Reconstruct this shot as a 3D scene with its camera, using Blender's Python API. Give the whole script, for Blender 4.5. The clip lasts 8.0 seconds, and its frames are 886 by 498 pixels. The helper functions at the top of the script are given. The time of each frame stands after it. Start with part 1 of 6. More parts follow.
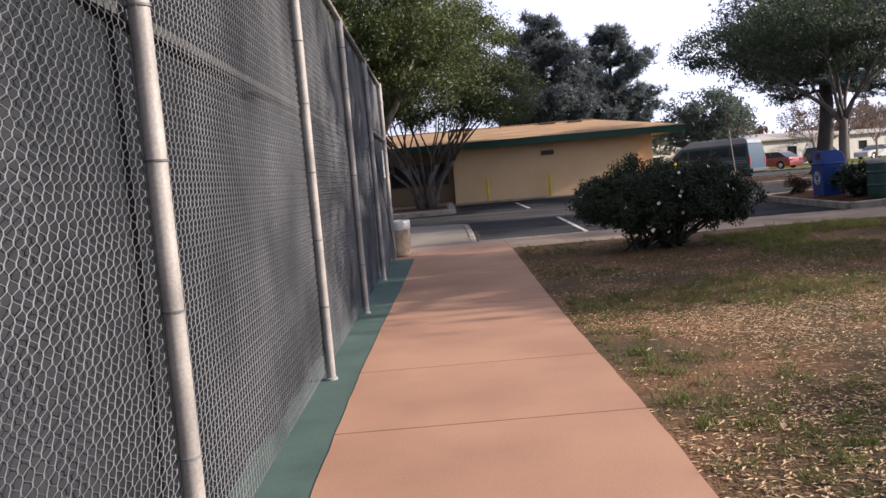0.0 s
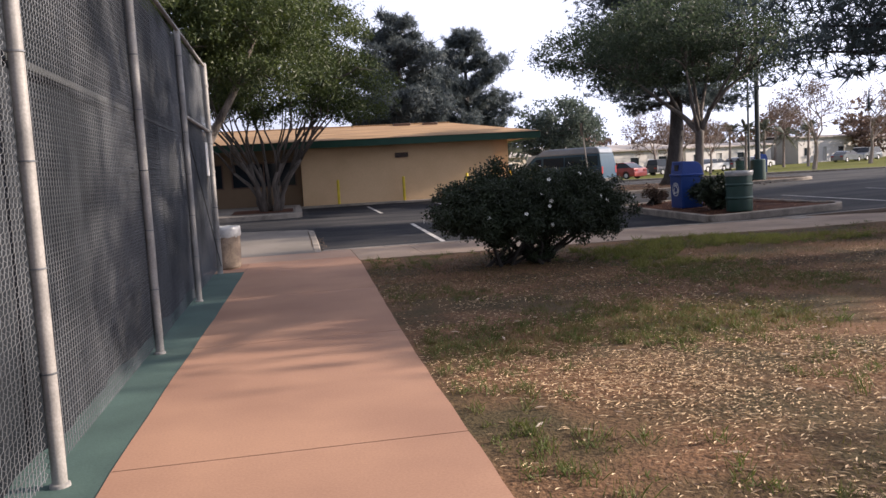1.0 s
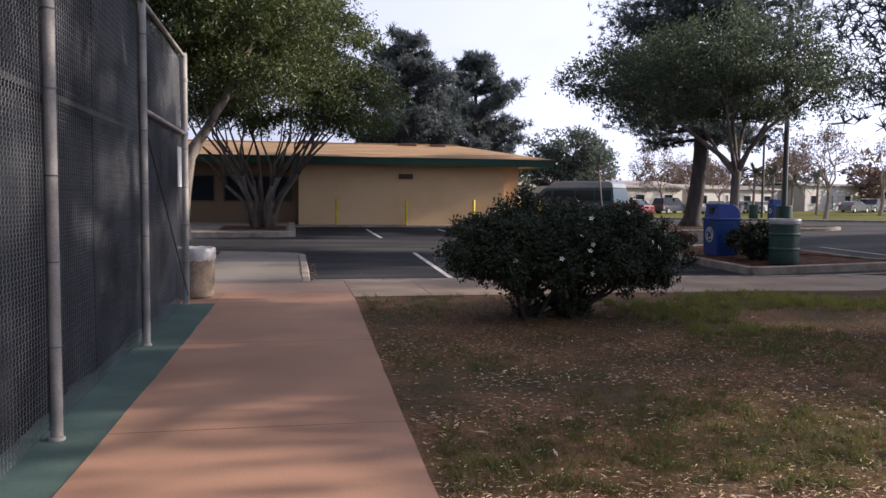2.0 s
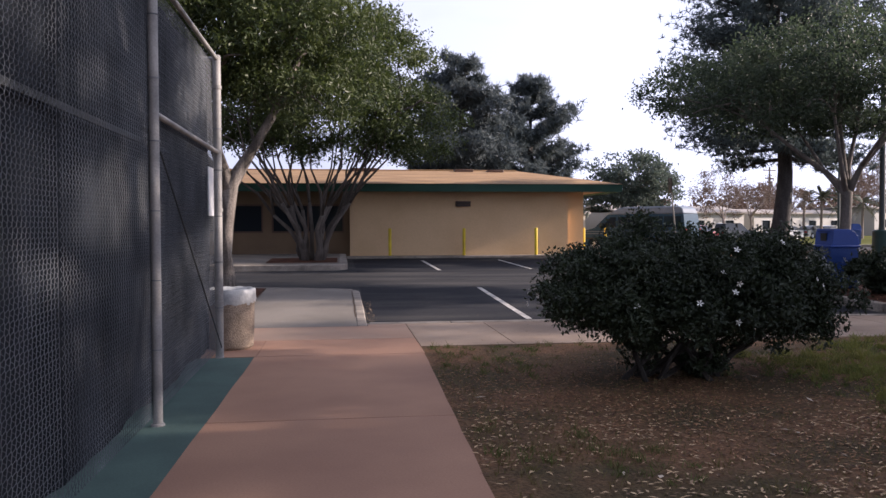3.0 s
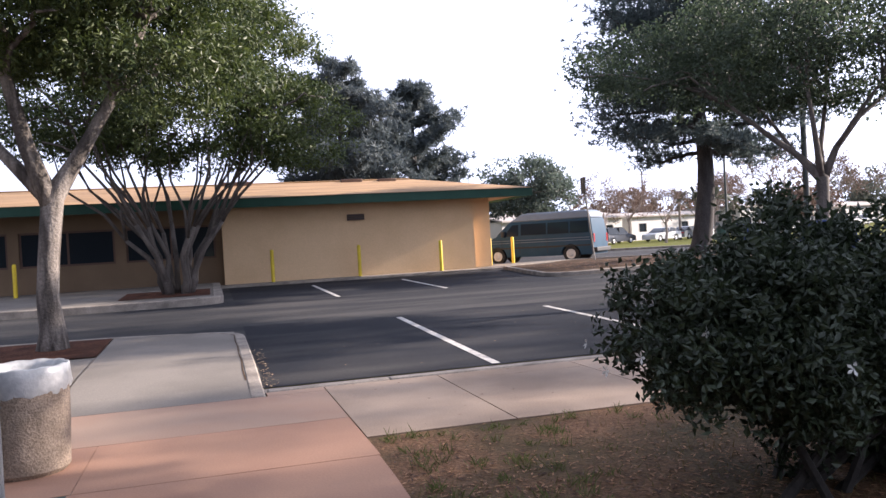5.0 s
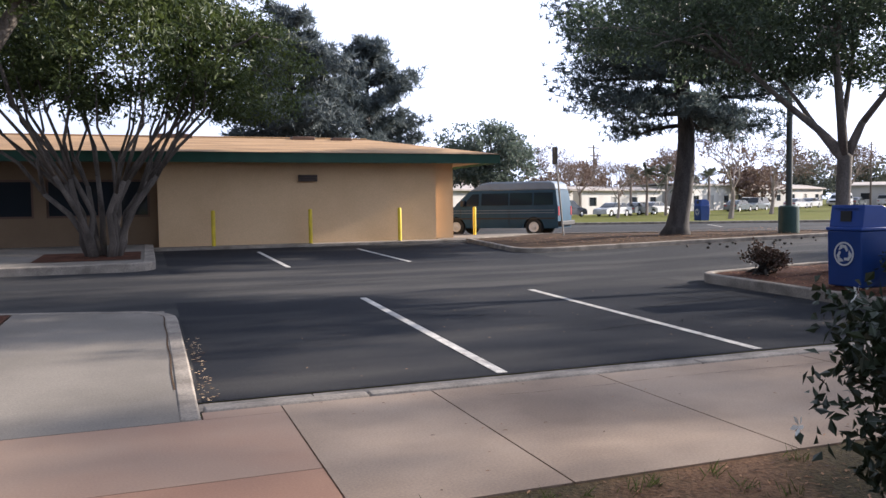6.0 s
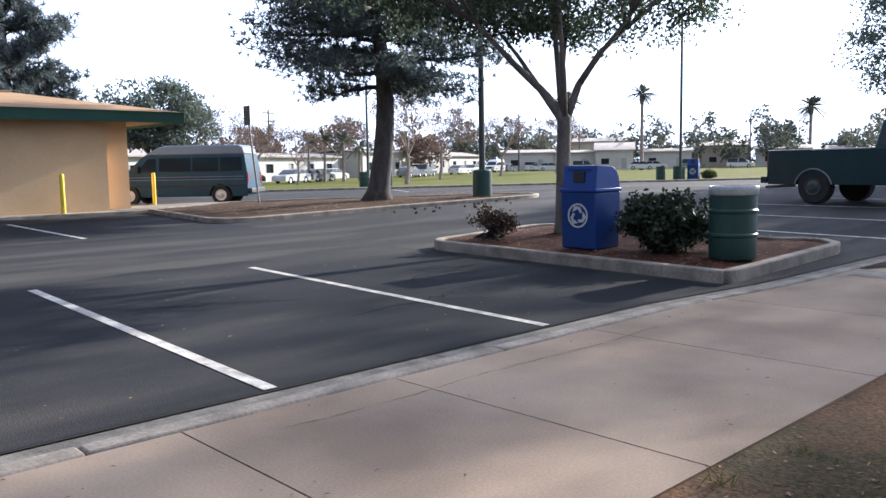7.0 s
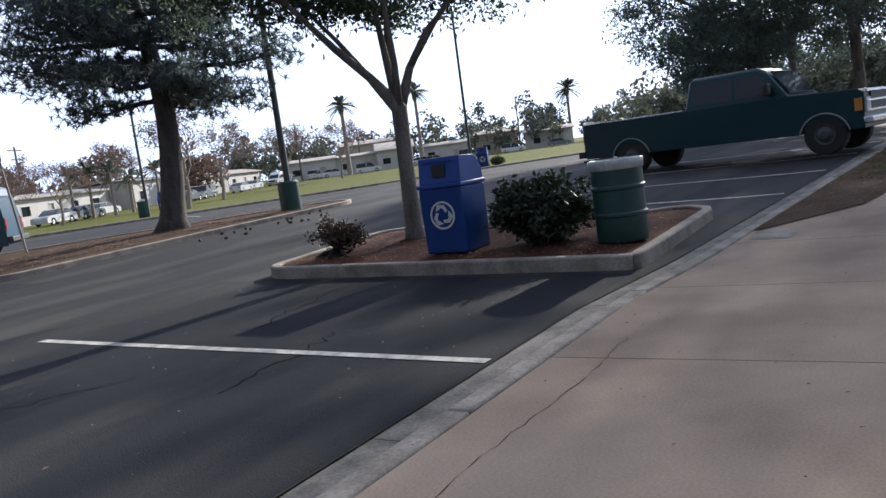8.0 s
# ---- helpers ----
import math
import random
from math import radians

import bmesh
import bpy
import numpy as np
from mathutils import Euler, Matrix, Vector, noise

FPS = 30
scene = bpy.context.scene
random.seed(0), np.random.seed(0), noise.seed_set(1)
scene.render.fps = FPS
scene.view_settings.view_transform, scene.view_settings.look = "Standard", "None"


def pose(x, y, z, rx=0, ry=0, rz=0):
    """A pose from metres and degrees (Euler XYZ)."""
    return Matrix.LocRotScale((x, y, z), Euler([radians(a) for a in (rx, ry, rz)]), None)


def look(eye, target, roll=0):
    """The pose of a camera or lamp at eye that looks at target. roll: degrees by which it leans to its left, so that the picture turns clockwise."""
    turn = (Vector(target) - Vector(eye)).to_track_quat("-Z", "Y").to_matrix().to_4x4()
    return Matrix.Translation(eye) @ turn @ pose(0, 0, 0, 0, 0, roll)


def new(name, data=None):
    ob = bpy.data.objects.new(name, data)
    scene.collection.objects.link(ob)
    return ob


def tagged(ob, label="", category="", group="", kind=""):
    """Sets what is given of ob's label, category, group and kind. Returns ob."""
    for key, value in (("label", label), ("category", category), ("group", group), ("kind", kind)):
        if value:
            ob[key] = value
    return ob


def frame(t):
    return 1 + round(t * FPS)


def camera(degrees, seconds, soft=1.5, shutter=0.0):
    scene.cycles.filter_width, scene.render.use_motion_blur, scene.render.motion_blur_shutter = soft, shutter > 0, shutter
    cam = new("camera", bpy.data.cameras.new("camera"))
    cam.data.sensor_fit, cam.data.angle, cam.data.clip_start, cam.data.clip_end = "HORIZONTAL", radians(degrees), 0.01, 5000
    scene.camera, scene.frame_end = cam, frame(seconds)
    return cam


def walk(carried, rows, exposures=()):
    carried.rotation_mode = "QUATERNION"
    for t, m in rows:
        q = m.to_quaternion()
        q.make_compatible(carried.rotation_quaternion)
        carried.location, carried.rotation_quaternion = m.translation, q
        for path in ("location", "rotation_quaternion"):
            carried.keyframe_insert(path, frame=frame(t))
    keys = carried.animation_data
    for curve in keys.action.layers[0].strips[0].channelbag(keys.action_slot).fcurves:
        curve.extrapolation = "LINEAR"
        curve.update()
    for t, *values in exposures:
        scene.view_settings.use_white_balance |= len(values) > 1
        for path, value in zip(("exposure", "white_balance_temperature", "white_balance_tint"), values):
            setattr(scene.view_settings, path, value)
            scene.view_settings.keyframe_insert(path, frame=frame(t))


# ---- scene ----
cam = camera(57.7, 8.0)
PATH = [
    (0, (-0.118, 0.804, 1.405), (-0.116, 2.797, 1.237), -4.9),
    (0.2, (-0.063, 1.193, 1.408), (0.041, 3.182, 1.234), -5.2),
    (0.3, (-0.036, 1.387, 1.409), (0.111, 3.374, 1.233), -5.2),
    (0.5, (0.019, 1.776, 1.412), (0.255, 3.754, 1.236), -4.2),
    (0.7, (0.073, 2.153, 1.402), (0.392, 4.119, 1.227), -4.1),
    (0.8, (0.099, 2.341, 1.398), (0.448, 4.303, 1.221), -3.6),
    (1, (0.153, 2.718, 1.388), (0.516, 4.676, 1.201), -3.2),
    (1.2, (0.205, 3.106, 1.401), (0.597, 5.058, 1.208), -2.9),
    (2.3, (0.33, 5.391, 1.446), (0.693, 7.355, 1.338), 1.0),
    (2.5, (0.314, 5.776, 1.445), (0.679, 7.739, 1.34), 0.7),
    (2.7, (0.3, 6.209, 1.441), (0.602, 8.184, 1.342), 0.8),
    (2.8, (0.294, 6.426, 1.438), (0.552, 8.407, 1.348), 0.4),
    (3, (0.28, 6.859, 1.434), (0.536, 8.842, 1.377), -0.2),
    (3.2, (0.283, 7.236, 1.43), (0.55, 9.218, 1.392), -0.3),
    (3.3, (0.285, 7.425, 1.428), (0.57, 9.404, 1.407), -0.6),
    (3.5, (0.288, 7.802, 1.424), (0.591, 9.779, 1.423), -1.0),
    (3.7, (0.268, 8.19, 1.422), (0.584, 10.165, 1.426), -2.2),
    (3.8, (0.259, 8.384, 1.422), (0.587, 10.357, 1.428), -2.2),
    (4, (0.239, 8.772, 1.42), (0.584, 10.742, 1.443), -2.6),
    (4.2, (0.227, 9.164, 1.414), (0.599, 11.129, 1.447), -2.7),
    (4.3, (0.222, 9.361, 1.41), (0.606, 11.323, 1.454), -2.6),
    (4.5, (0.21, 9.753, 1.404), (0.622, 11.709, 1.459), -3.1),
    (4.7, (0.216, 10.132, 1.396), (0.679, 12.077, 1.419), -2.7),
    (4.8, (0.219, 10.321, 1.393), (0.743, 12.251, 1.402), -3.0),
    (4.9, (0.222, 10.511, 1.389), (0.772, 12.433, 1.379), -3.7),
    (5, (0.225, 10.7, 1.385), (0.785, 12.619, 1.361), -3.2),
    (5.2, (0.229, 11.138, 1.391), (0.817, 13.049, 1.326), -2.7),
    (6.3, (0.389, 13.31, 1.458), (1.151, 15.156, 1.345), -0.2),
    (6.4, (0.389, 13.468, 1.443), (1.192, 15.296, 1.332), -0.3),
    (6.5, (0.388, 13.626, 1.428), (1.26, 15.422, 1.313), -0.4),
    (6.6, (0.427, 13.829, 1.419), (1.412, 15.565, 1.298), -0.2),
    (6.7, (0.466, 14.032, 1.409), (1.555, 15.704, 1.27), -0.5),
    (6.8, (0.505, 14.235, 1.4), (1.735, 15.804, 1.237), -0.8),
    (6.9, (0.544, 14.438, 1.39), (1.87, 15.924, 1.203), -0.6),
    (7, (0.583, 14.641, 1.381), (1.946, 16.092, 1.176), -1.0),
    (7.1, (0.649, 14.822, 1.381), (2.032, 16.25, 1.161), -1.9),
    (7.2, (0.716, 15.004, 1.382), (2.119, 16.411, 1.153), -2.5),
    (7.3, (0.782, 15.185, 1.382), (2.234, 16.539, 1.137), -4.2),
    (7.4, (0.849, 15.367, 1.383), (2.37, 16.639, 1.122), -4.5),
    (7.5, (0.915, 15.548, 1.383), (2.497, 16.744, 1.128), -4.8),
    (7.6, (1.015, 15.732, 1.381), (2.661, 16.843, 1.134), -5.2),
    (7.7, (1.116, 15.917, 1.378), (2.772, 17.01, 1.13), -6.0),
    (7.8, (1.216, 16.101, 1.376), (2.878, 17.186, 1.126), -7.1),
    (7.9, (1.317, 16.286, 1.373), (2.983, 17.366, 1.134), -7.8),
    (8, (1.417, 16.47, 1.371), (3.104, 17.52, 1.142), -7.8),
]
walk(cam, [(t, look(eye, target, roll)) for t, eye, target, roll in PATH],
     exposures=[(0, 0.86, 6200, 20), (1.2, 0.88, 6220, 20), (2.4, 0.56, 6080, 22), (3.0, 0.8, 6040, 24), (3.6, 0.62, 6000, 26), (4.5, 0.64, 5930, 27), (5.1, 1.54, 5960, 20), (6.4, 1.08, 5740, 15), (7.0, 1.38, 5600, 13), (7.5, 1.22, 5600, 13), (8, 0.78, 5580, 12)])

# ---- world, sun, exposure ----
SUN_AZ, SUN_EL = 91.0, 21.5          # degrees east of north (+y), and above the horizon
world = bpy.data.worlds.new("sky")
scene.world = world
world.use_nodes = True
wn, wl = world.node_tree.nodes, world.node_tree.links
wn.clear()
w_out = wn.new("ShaderNodeOutputWorld")
w_bg = wn.new("ShaderNodeBackground")
w_sky = wn.new("ShaderNodeTexSky")
w_sky.sky_type, w_sky.sun_disc = "NISHITA", False
w_sky.sun_elevation, w_sky.sun_rotation = radians(SUN_EL), radians(SUN_AZ)
w_sky.dust_density, w_sky.air_density = 4.0, 1.0
w_co = wn.new("ShaderNodeTexCoord")
w_map = wn.new("ShaderNodeMapping")
w_map.inputs["Scale"].default_value = (1.0, 1.0, 2.6)
w_noise = wn.new("ShaderNodeTexNoise")
w_noise.inputs["Scale"].default_value = 2.2
w_noise.inputs["Detail"].default_value = 6
w_ramp = wn.new("ShaderNodeMapRange")
w_ramp.inputs["From Min"].default_value, w_ramp.inputs["From Max"].default_value = 0.30, 0.52
w_ramp.inputs["To Min"].default_value, w_ramp.inputs["To Max"].default_value = 0.72, 0.98
w_mix = wn.new("ShaderNodeMix")
w_mix.data_type = "RGBA"
_sv = Vector((math.sin(radians(SUN_AZ)) * math.cos(radians(SUN_EL)), math.cos(radians(SUN_AZ)) * math.cos(radians(SUN_EL)), math.sin(radians(SUN_EL))))
# thin cloud, brighter round the sun
w_dot = wn.new("ShaderNodeVectorMath")
w_dot.operation = "DOT_PRODUCT"
w_dot.inputs[1].default_value = _sv
w_glow = wn.new("ShaderNodeMapRange")
w_glow.inputs["From Min"].default_value, w_glow.inputs["From Max"].default_value = -0.6, 1.0
w_glow.inputs["To Min"].default_value, w_glow.inputs["To Max"].default_value = 4.8, 16.0
w_cloud = wn.new("ShaderNodeVectorMath")
w_cloud.operation = "SCALE"
w_cloud.inputs[0].default_value = (0.91, 0.985, 1.14)
wl.new(w_co.outputs["Generated"], w_dot.inputs[0])
wl.new(w_dot.outputs["Value"], w_glow.inputs["Value"])
# hazier and brighter towards the horizon than overhead
w_sep = wn.new("ShaderNodeSeparateXYZ")
w_high = wn.new("ShaderNodeMapRange")
w_high.inputs["To Min"].default_value, w_high.inputs["To Max"].default_value = 1.35, 0.55
w_mul = wn.new("ShaderNodeMath")
w_mul.operation = "MULTIPLY"
wl.new(w_co.outputs["Generated"], w_sep.inputs[0])
wl.new(w_sep.outputs["Z"], w_high.inputs["Value"])
wl.new(w_glow.outputs["Result"], w_mul.inputs[0])
wl.new(w_high.outputs["Result"], w_mul.inputs[1])
wl.new(w_mul.outputs[0], w_cloud.inputs["Scale"])
wl.new(w_cloud.outputs["Vector"], w_mix.inputs[7])
wl.new(w_co.outputs["Generated"], w_map.inputs["Vector"])
wl.new(w_map.outputs["Vector"], w_noise.inputs["Vector"])
wl.new(w_noise.outputs["Fac"], w_ramp.inputs["Value"])
wl.new(w_ramp.outputs["Result"], w_mix.inputs[0])
wl.new(w_sky.outputs["Color"], w_mix.inputs[6])
wl.new(w_mix.outputs[2], w_bg.inputs["Color"])
w_bg.inputs["Strength"].default_value = 0.05
wl.new(w_bg.outputs["Background"], w_out.inputs["Surface"])

sun = new("sun", bpy.data.lights.new("sun", "SUN"))
sun.data.energy, sun.data.angle, sun.data.color = 5.0, radians(0.75), (1.0, 0.87, 0.68)
sun.matrix_world = look(_sv * 60, (0, 0, 0))

# ---- materials ----


def surf(name, c1, c2, scale=3.0, rough=0.85, bump=0.2, fine=60.0, metal=0.0, spread=(0.35, 0.65), stretch=(1, 1, 1), isl=0.0, obj=0.0, spec=0.5, two=0.25, depth=0.01):
    """A worn surface: two colours mixed by broad noise, darkened by fine grain, with a fine bump."""
    m = bpy.data.materials.new(name)
    m.use_nodes = True
    n, l = m.node_tree.nodes, m.node_tree.links
    b = n["Principled BSDF"]
    b.inputs["Roughness"].default_value, b.inputs["Metallic"].default_value = rough, metal
    b.inputs["Specular IOR Level"].default_value = spec
    co = n.new("ShaderNodeTexCoord")
    mp = n.new("ShaderNodeMapping")
    mp.inputs["Scale"].default_value = stretch
    geo = n.new("ShaderNodeNewGeometry")
    l.new(geo.outputs["Position"], mp.inputs["Vector"])
    big, sml = n.new("ShaderNodeTexNoise"), n.new("ShaderNodeTexNoise")
    big.inputs["Scale"].default_value, big.inputs["Detail"].default_value = scale, 5
    sml.inputs["Scale"].default_value, sml.inputs["Detail"].default_value = fine, 3
    l.new(mp.outputs["Vector"], big.inputs["Vector"])
    l.new(geo.outputs["Position"], sml.inputs["Vector"])
    mr = n.new("ShaderNodeMapRange")
    mr.inputs["From Min"].default_value, mr.inputs["From Max"].default_value = spread
    l.new(big.outputs["Fac"], mr.inputs["Value"])
    mix = n.new("ShaderNodeMix")
    mix.data_type = "RGBA"
    mix.inputs[6].default_value, mix.inputs[7].default_value = (*c1, 1), (*c2, 1)
    l.new(mr.outputs["Result"], mix.inputs[0])
    hs = n.new("ShaderNodeHueSaturation")
    l.new(mix.outputs[2], hs.inputs["Color"])
    vr = n.new("ShaderNodeMapRange")
    vr.inputs["From Min"].default_value, vr.inputs["From Max"].default_value = 0.3, 0.7
    vr.inputs["To Min"].default_value, vr.inputs["To Max"].default_value = 1 - two, 1 + two
    l.new(sml.outputs["Fac"], vr.inputs["Value"])
    val = vr.outputs["Result"]
    for amount, socket in ((isl, geo.outputs["Random Per Island"]), (obj, None)):
        if amount:
            if socket is None:
                socket = n.new("ShaderNodeObjectInfo").outputs["Random"]
            r2 = n.new("ShaderNodeMapRange")
            r2.inputs["To Min"].default_value, r2.inputs["To Max"].default_value = 1 - amount, 1 + amount
            l.new(socket, r2.inputs["Value"])
            mu = n.new("ShaderNodeMath")
            mu.operation = "MULTIPLY"
            l.new(val, mu.inputs[0])
            l.new(r2.outputs["Result"], mu.inputs[1])
            val = mu.outputs[0]
    l.new(val, hs.inputs["Value"])
    l.new(hs.outputs["Color"], b.inputs["Base Color"])
    if bump:
        bp = n.new("ShaderNodeBump")
        bp.inputs["Strength"].default_value, bp.inputs["Distance"].default_value = bump, depth
        l.new(sml.outputs["Fac"], bp.inputs["Height"])
        l.new(bp.outputs["Normal"], b.inputs["Normal"])
    return m


def plain(name, c, rough=0.5, metal=0.0, spec=0.5, coat=0.0):
    m = surf(name, c, tuple(v * 0.86 for v in c), 2.0, rough, 0.04, 90.0, metal, spec=spec, two=0.06)
    m.node_tree.nodes["Principled BSDF"].inputs["Coat Weight"].default_value = coat
    return m


def leafy(name, c1, c2, trans=0.35, rough=0.5, each=0.5, broad=0.8):
    """Leaves: a colour for each leaf, some light through them."""
    m = bpy.data.materials.new(name)
    m.use_nodes = True
    n, l = m.node_tree.nodes, m.node_tree.links
    b = n["Principled BSDF"]
    b.inputs["Roughness"].default_value = rough
    geo = n.new("ShaderNodeNewGeometry")
    nz = n.new("ShaderNodeTexNoise")
    nz.inputs["Scale"].default_value = 0.9
    l.new(geo.outputs["Position"], nz.inputs["Vector"])
    ad = n.new("ShaderNodeMath")
    ad.operation = "MULTIPLY_ADD"
    ad.inputs[1].default_value, ad.inputs[2].default_value = each, 0.0
    l.new(geo.outputs["Random Per Island"], ad.inputs[0])
    a2 = n.new("ShaderNodeMath")
    a2.operation = "MULTIPLY_ADD"
    a2.inputs[1].default_value = broad
    l.new(nz.outputs["Fac"], a2.inputs[0])
    l.new(ad.outputs[0], a2.inputs[2])
    mix = n.new("ShaderNodeMix")
    mix.data_type = "RGBA"
    mix.inputs[6].default_value, mix.inputs[7].default_value = (*c1, 1), (*c2, 1)
    mr = n.new("ShaderNodeMapRange")
    mr.inputs["From Min"].default_value, mr.inputs["From Max"].default_value = 0.25, 0.95
    l.new(a2.outputs[0], mr.inputs["Value"])
    l.new(mr.outputs["Result"], mix.inputs[0])
    l.new(mix.outputs[2], b.inputs["Base Color"])
    tr = n.new("ShaderNodeBsdfTranslucent")
    l.new(mix.outputs[2], tr.inputs["Color"])
    sh = n.new("ShaderNodeMixShader")
    sh.inputs[0].default_value = trans
    l.new(b.outputs[0], sh.inputs[1])
    l.new(tr.outputs[0], sh.inputs[2])
    l.new(sh.outputs[0], n["Material Output"].inputs["Surface"])
    return m


def glassy(name, c=(0.02, 0.025, 0.03), rough=0.06):
    m = bpy.data.materials.new(name)
    m.use_nodes = True
    b = m.node_tree.nodes["Principled BSDF"]
    b.inputs["Base Color"].default_value = (*c, 1)
    b.inputs["Roughness"].default_value = rough
    b.inputs["Specular IOR Level"].default_value = 0.35
    return m


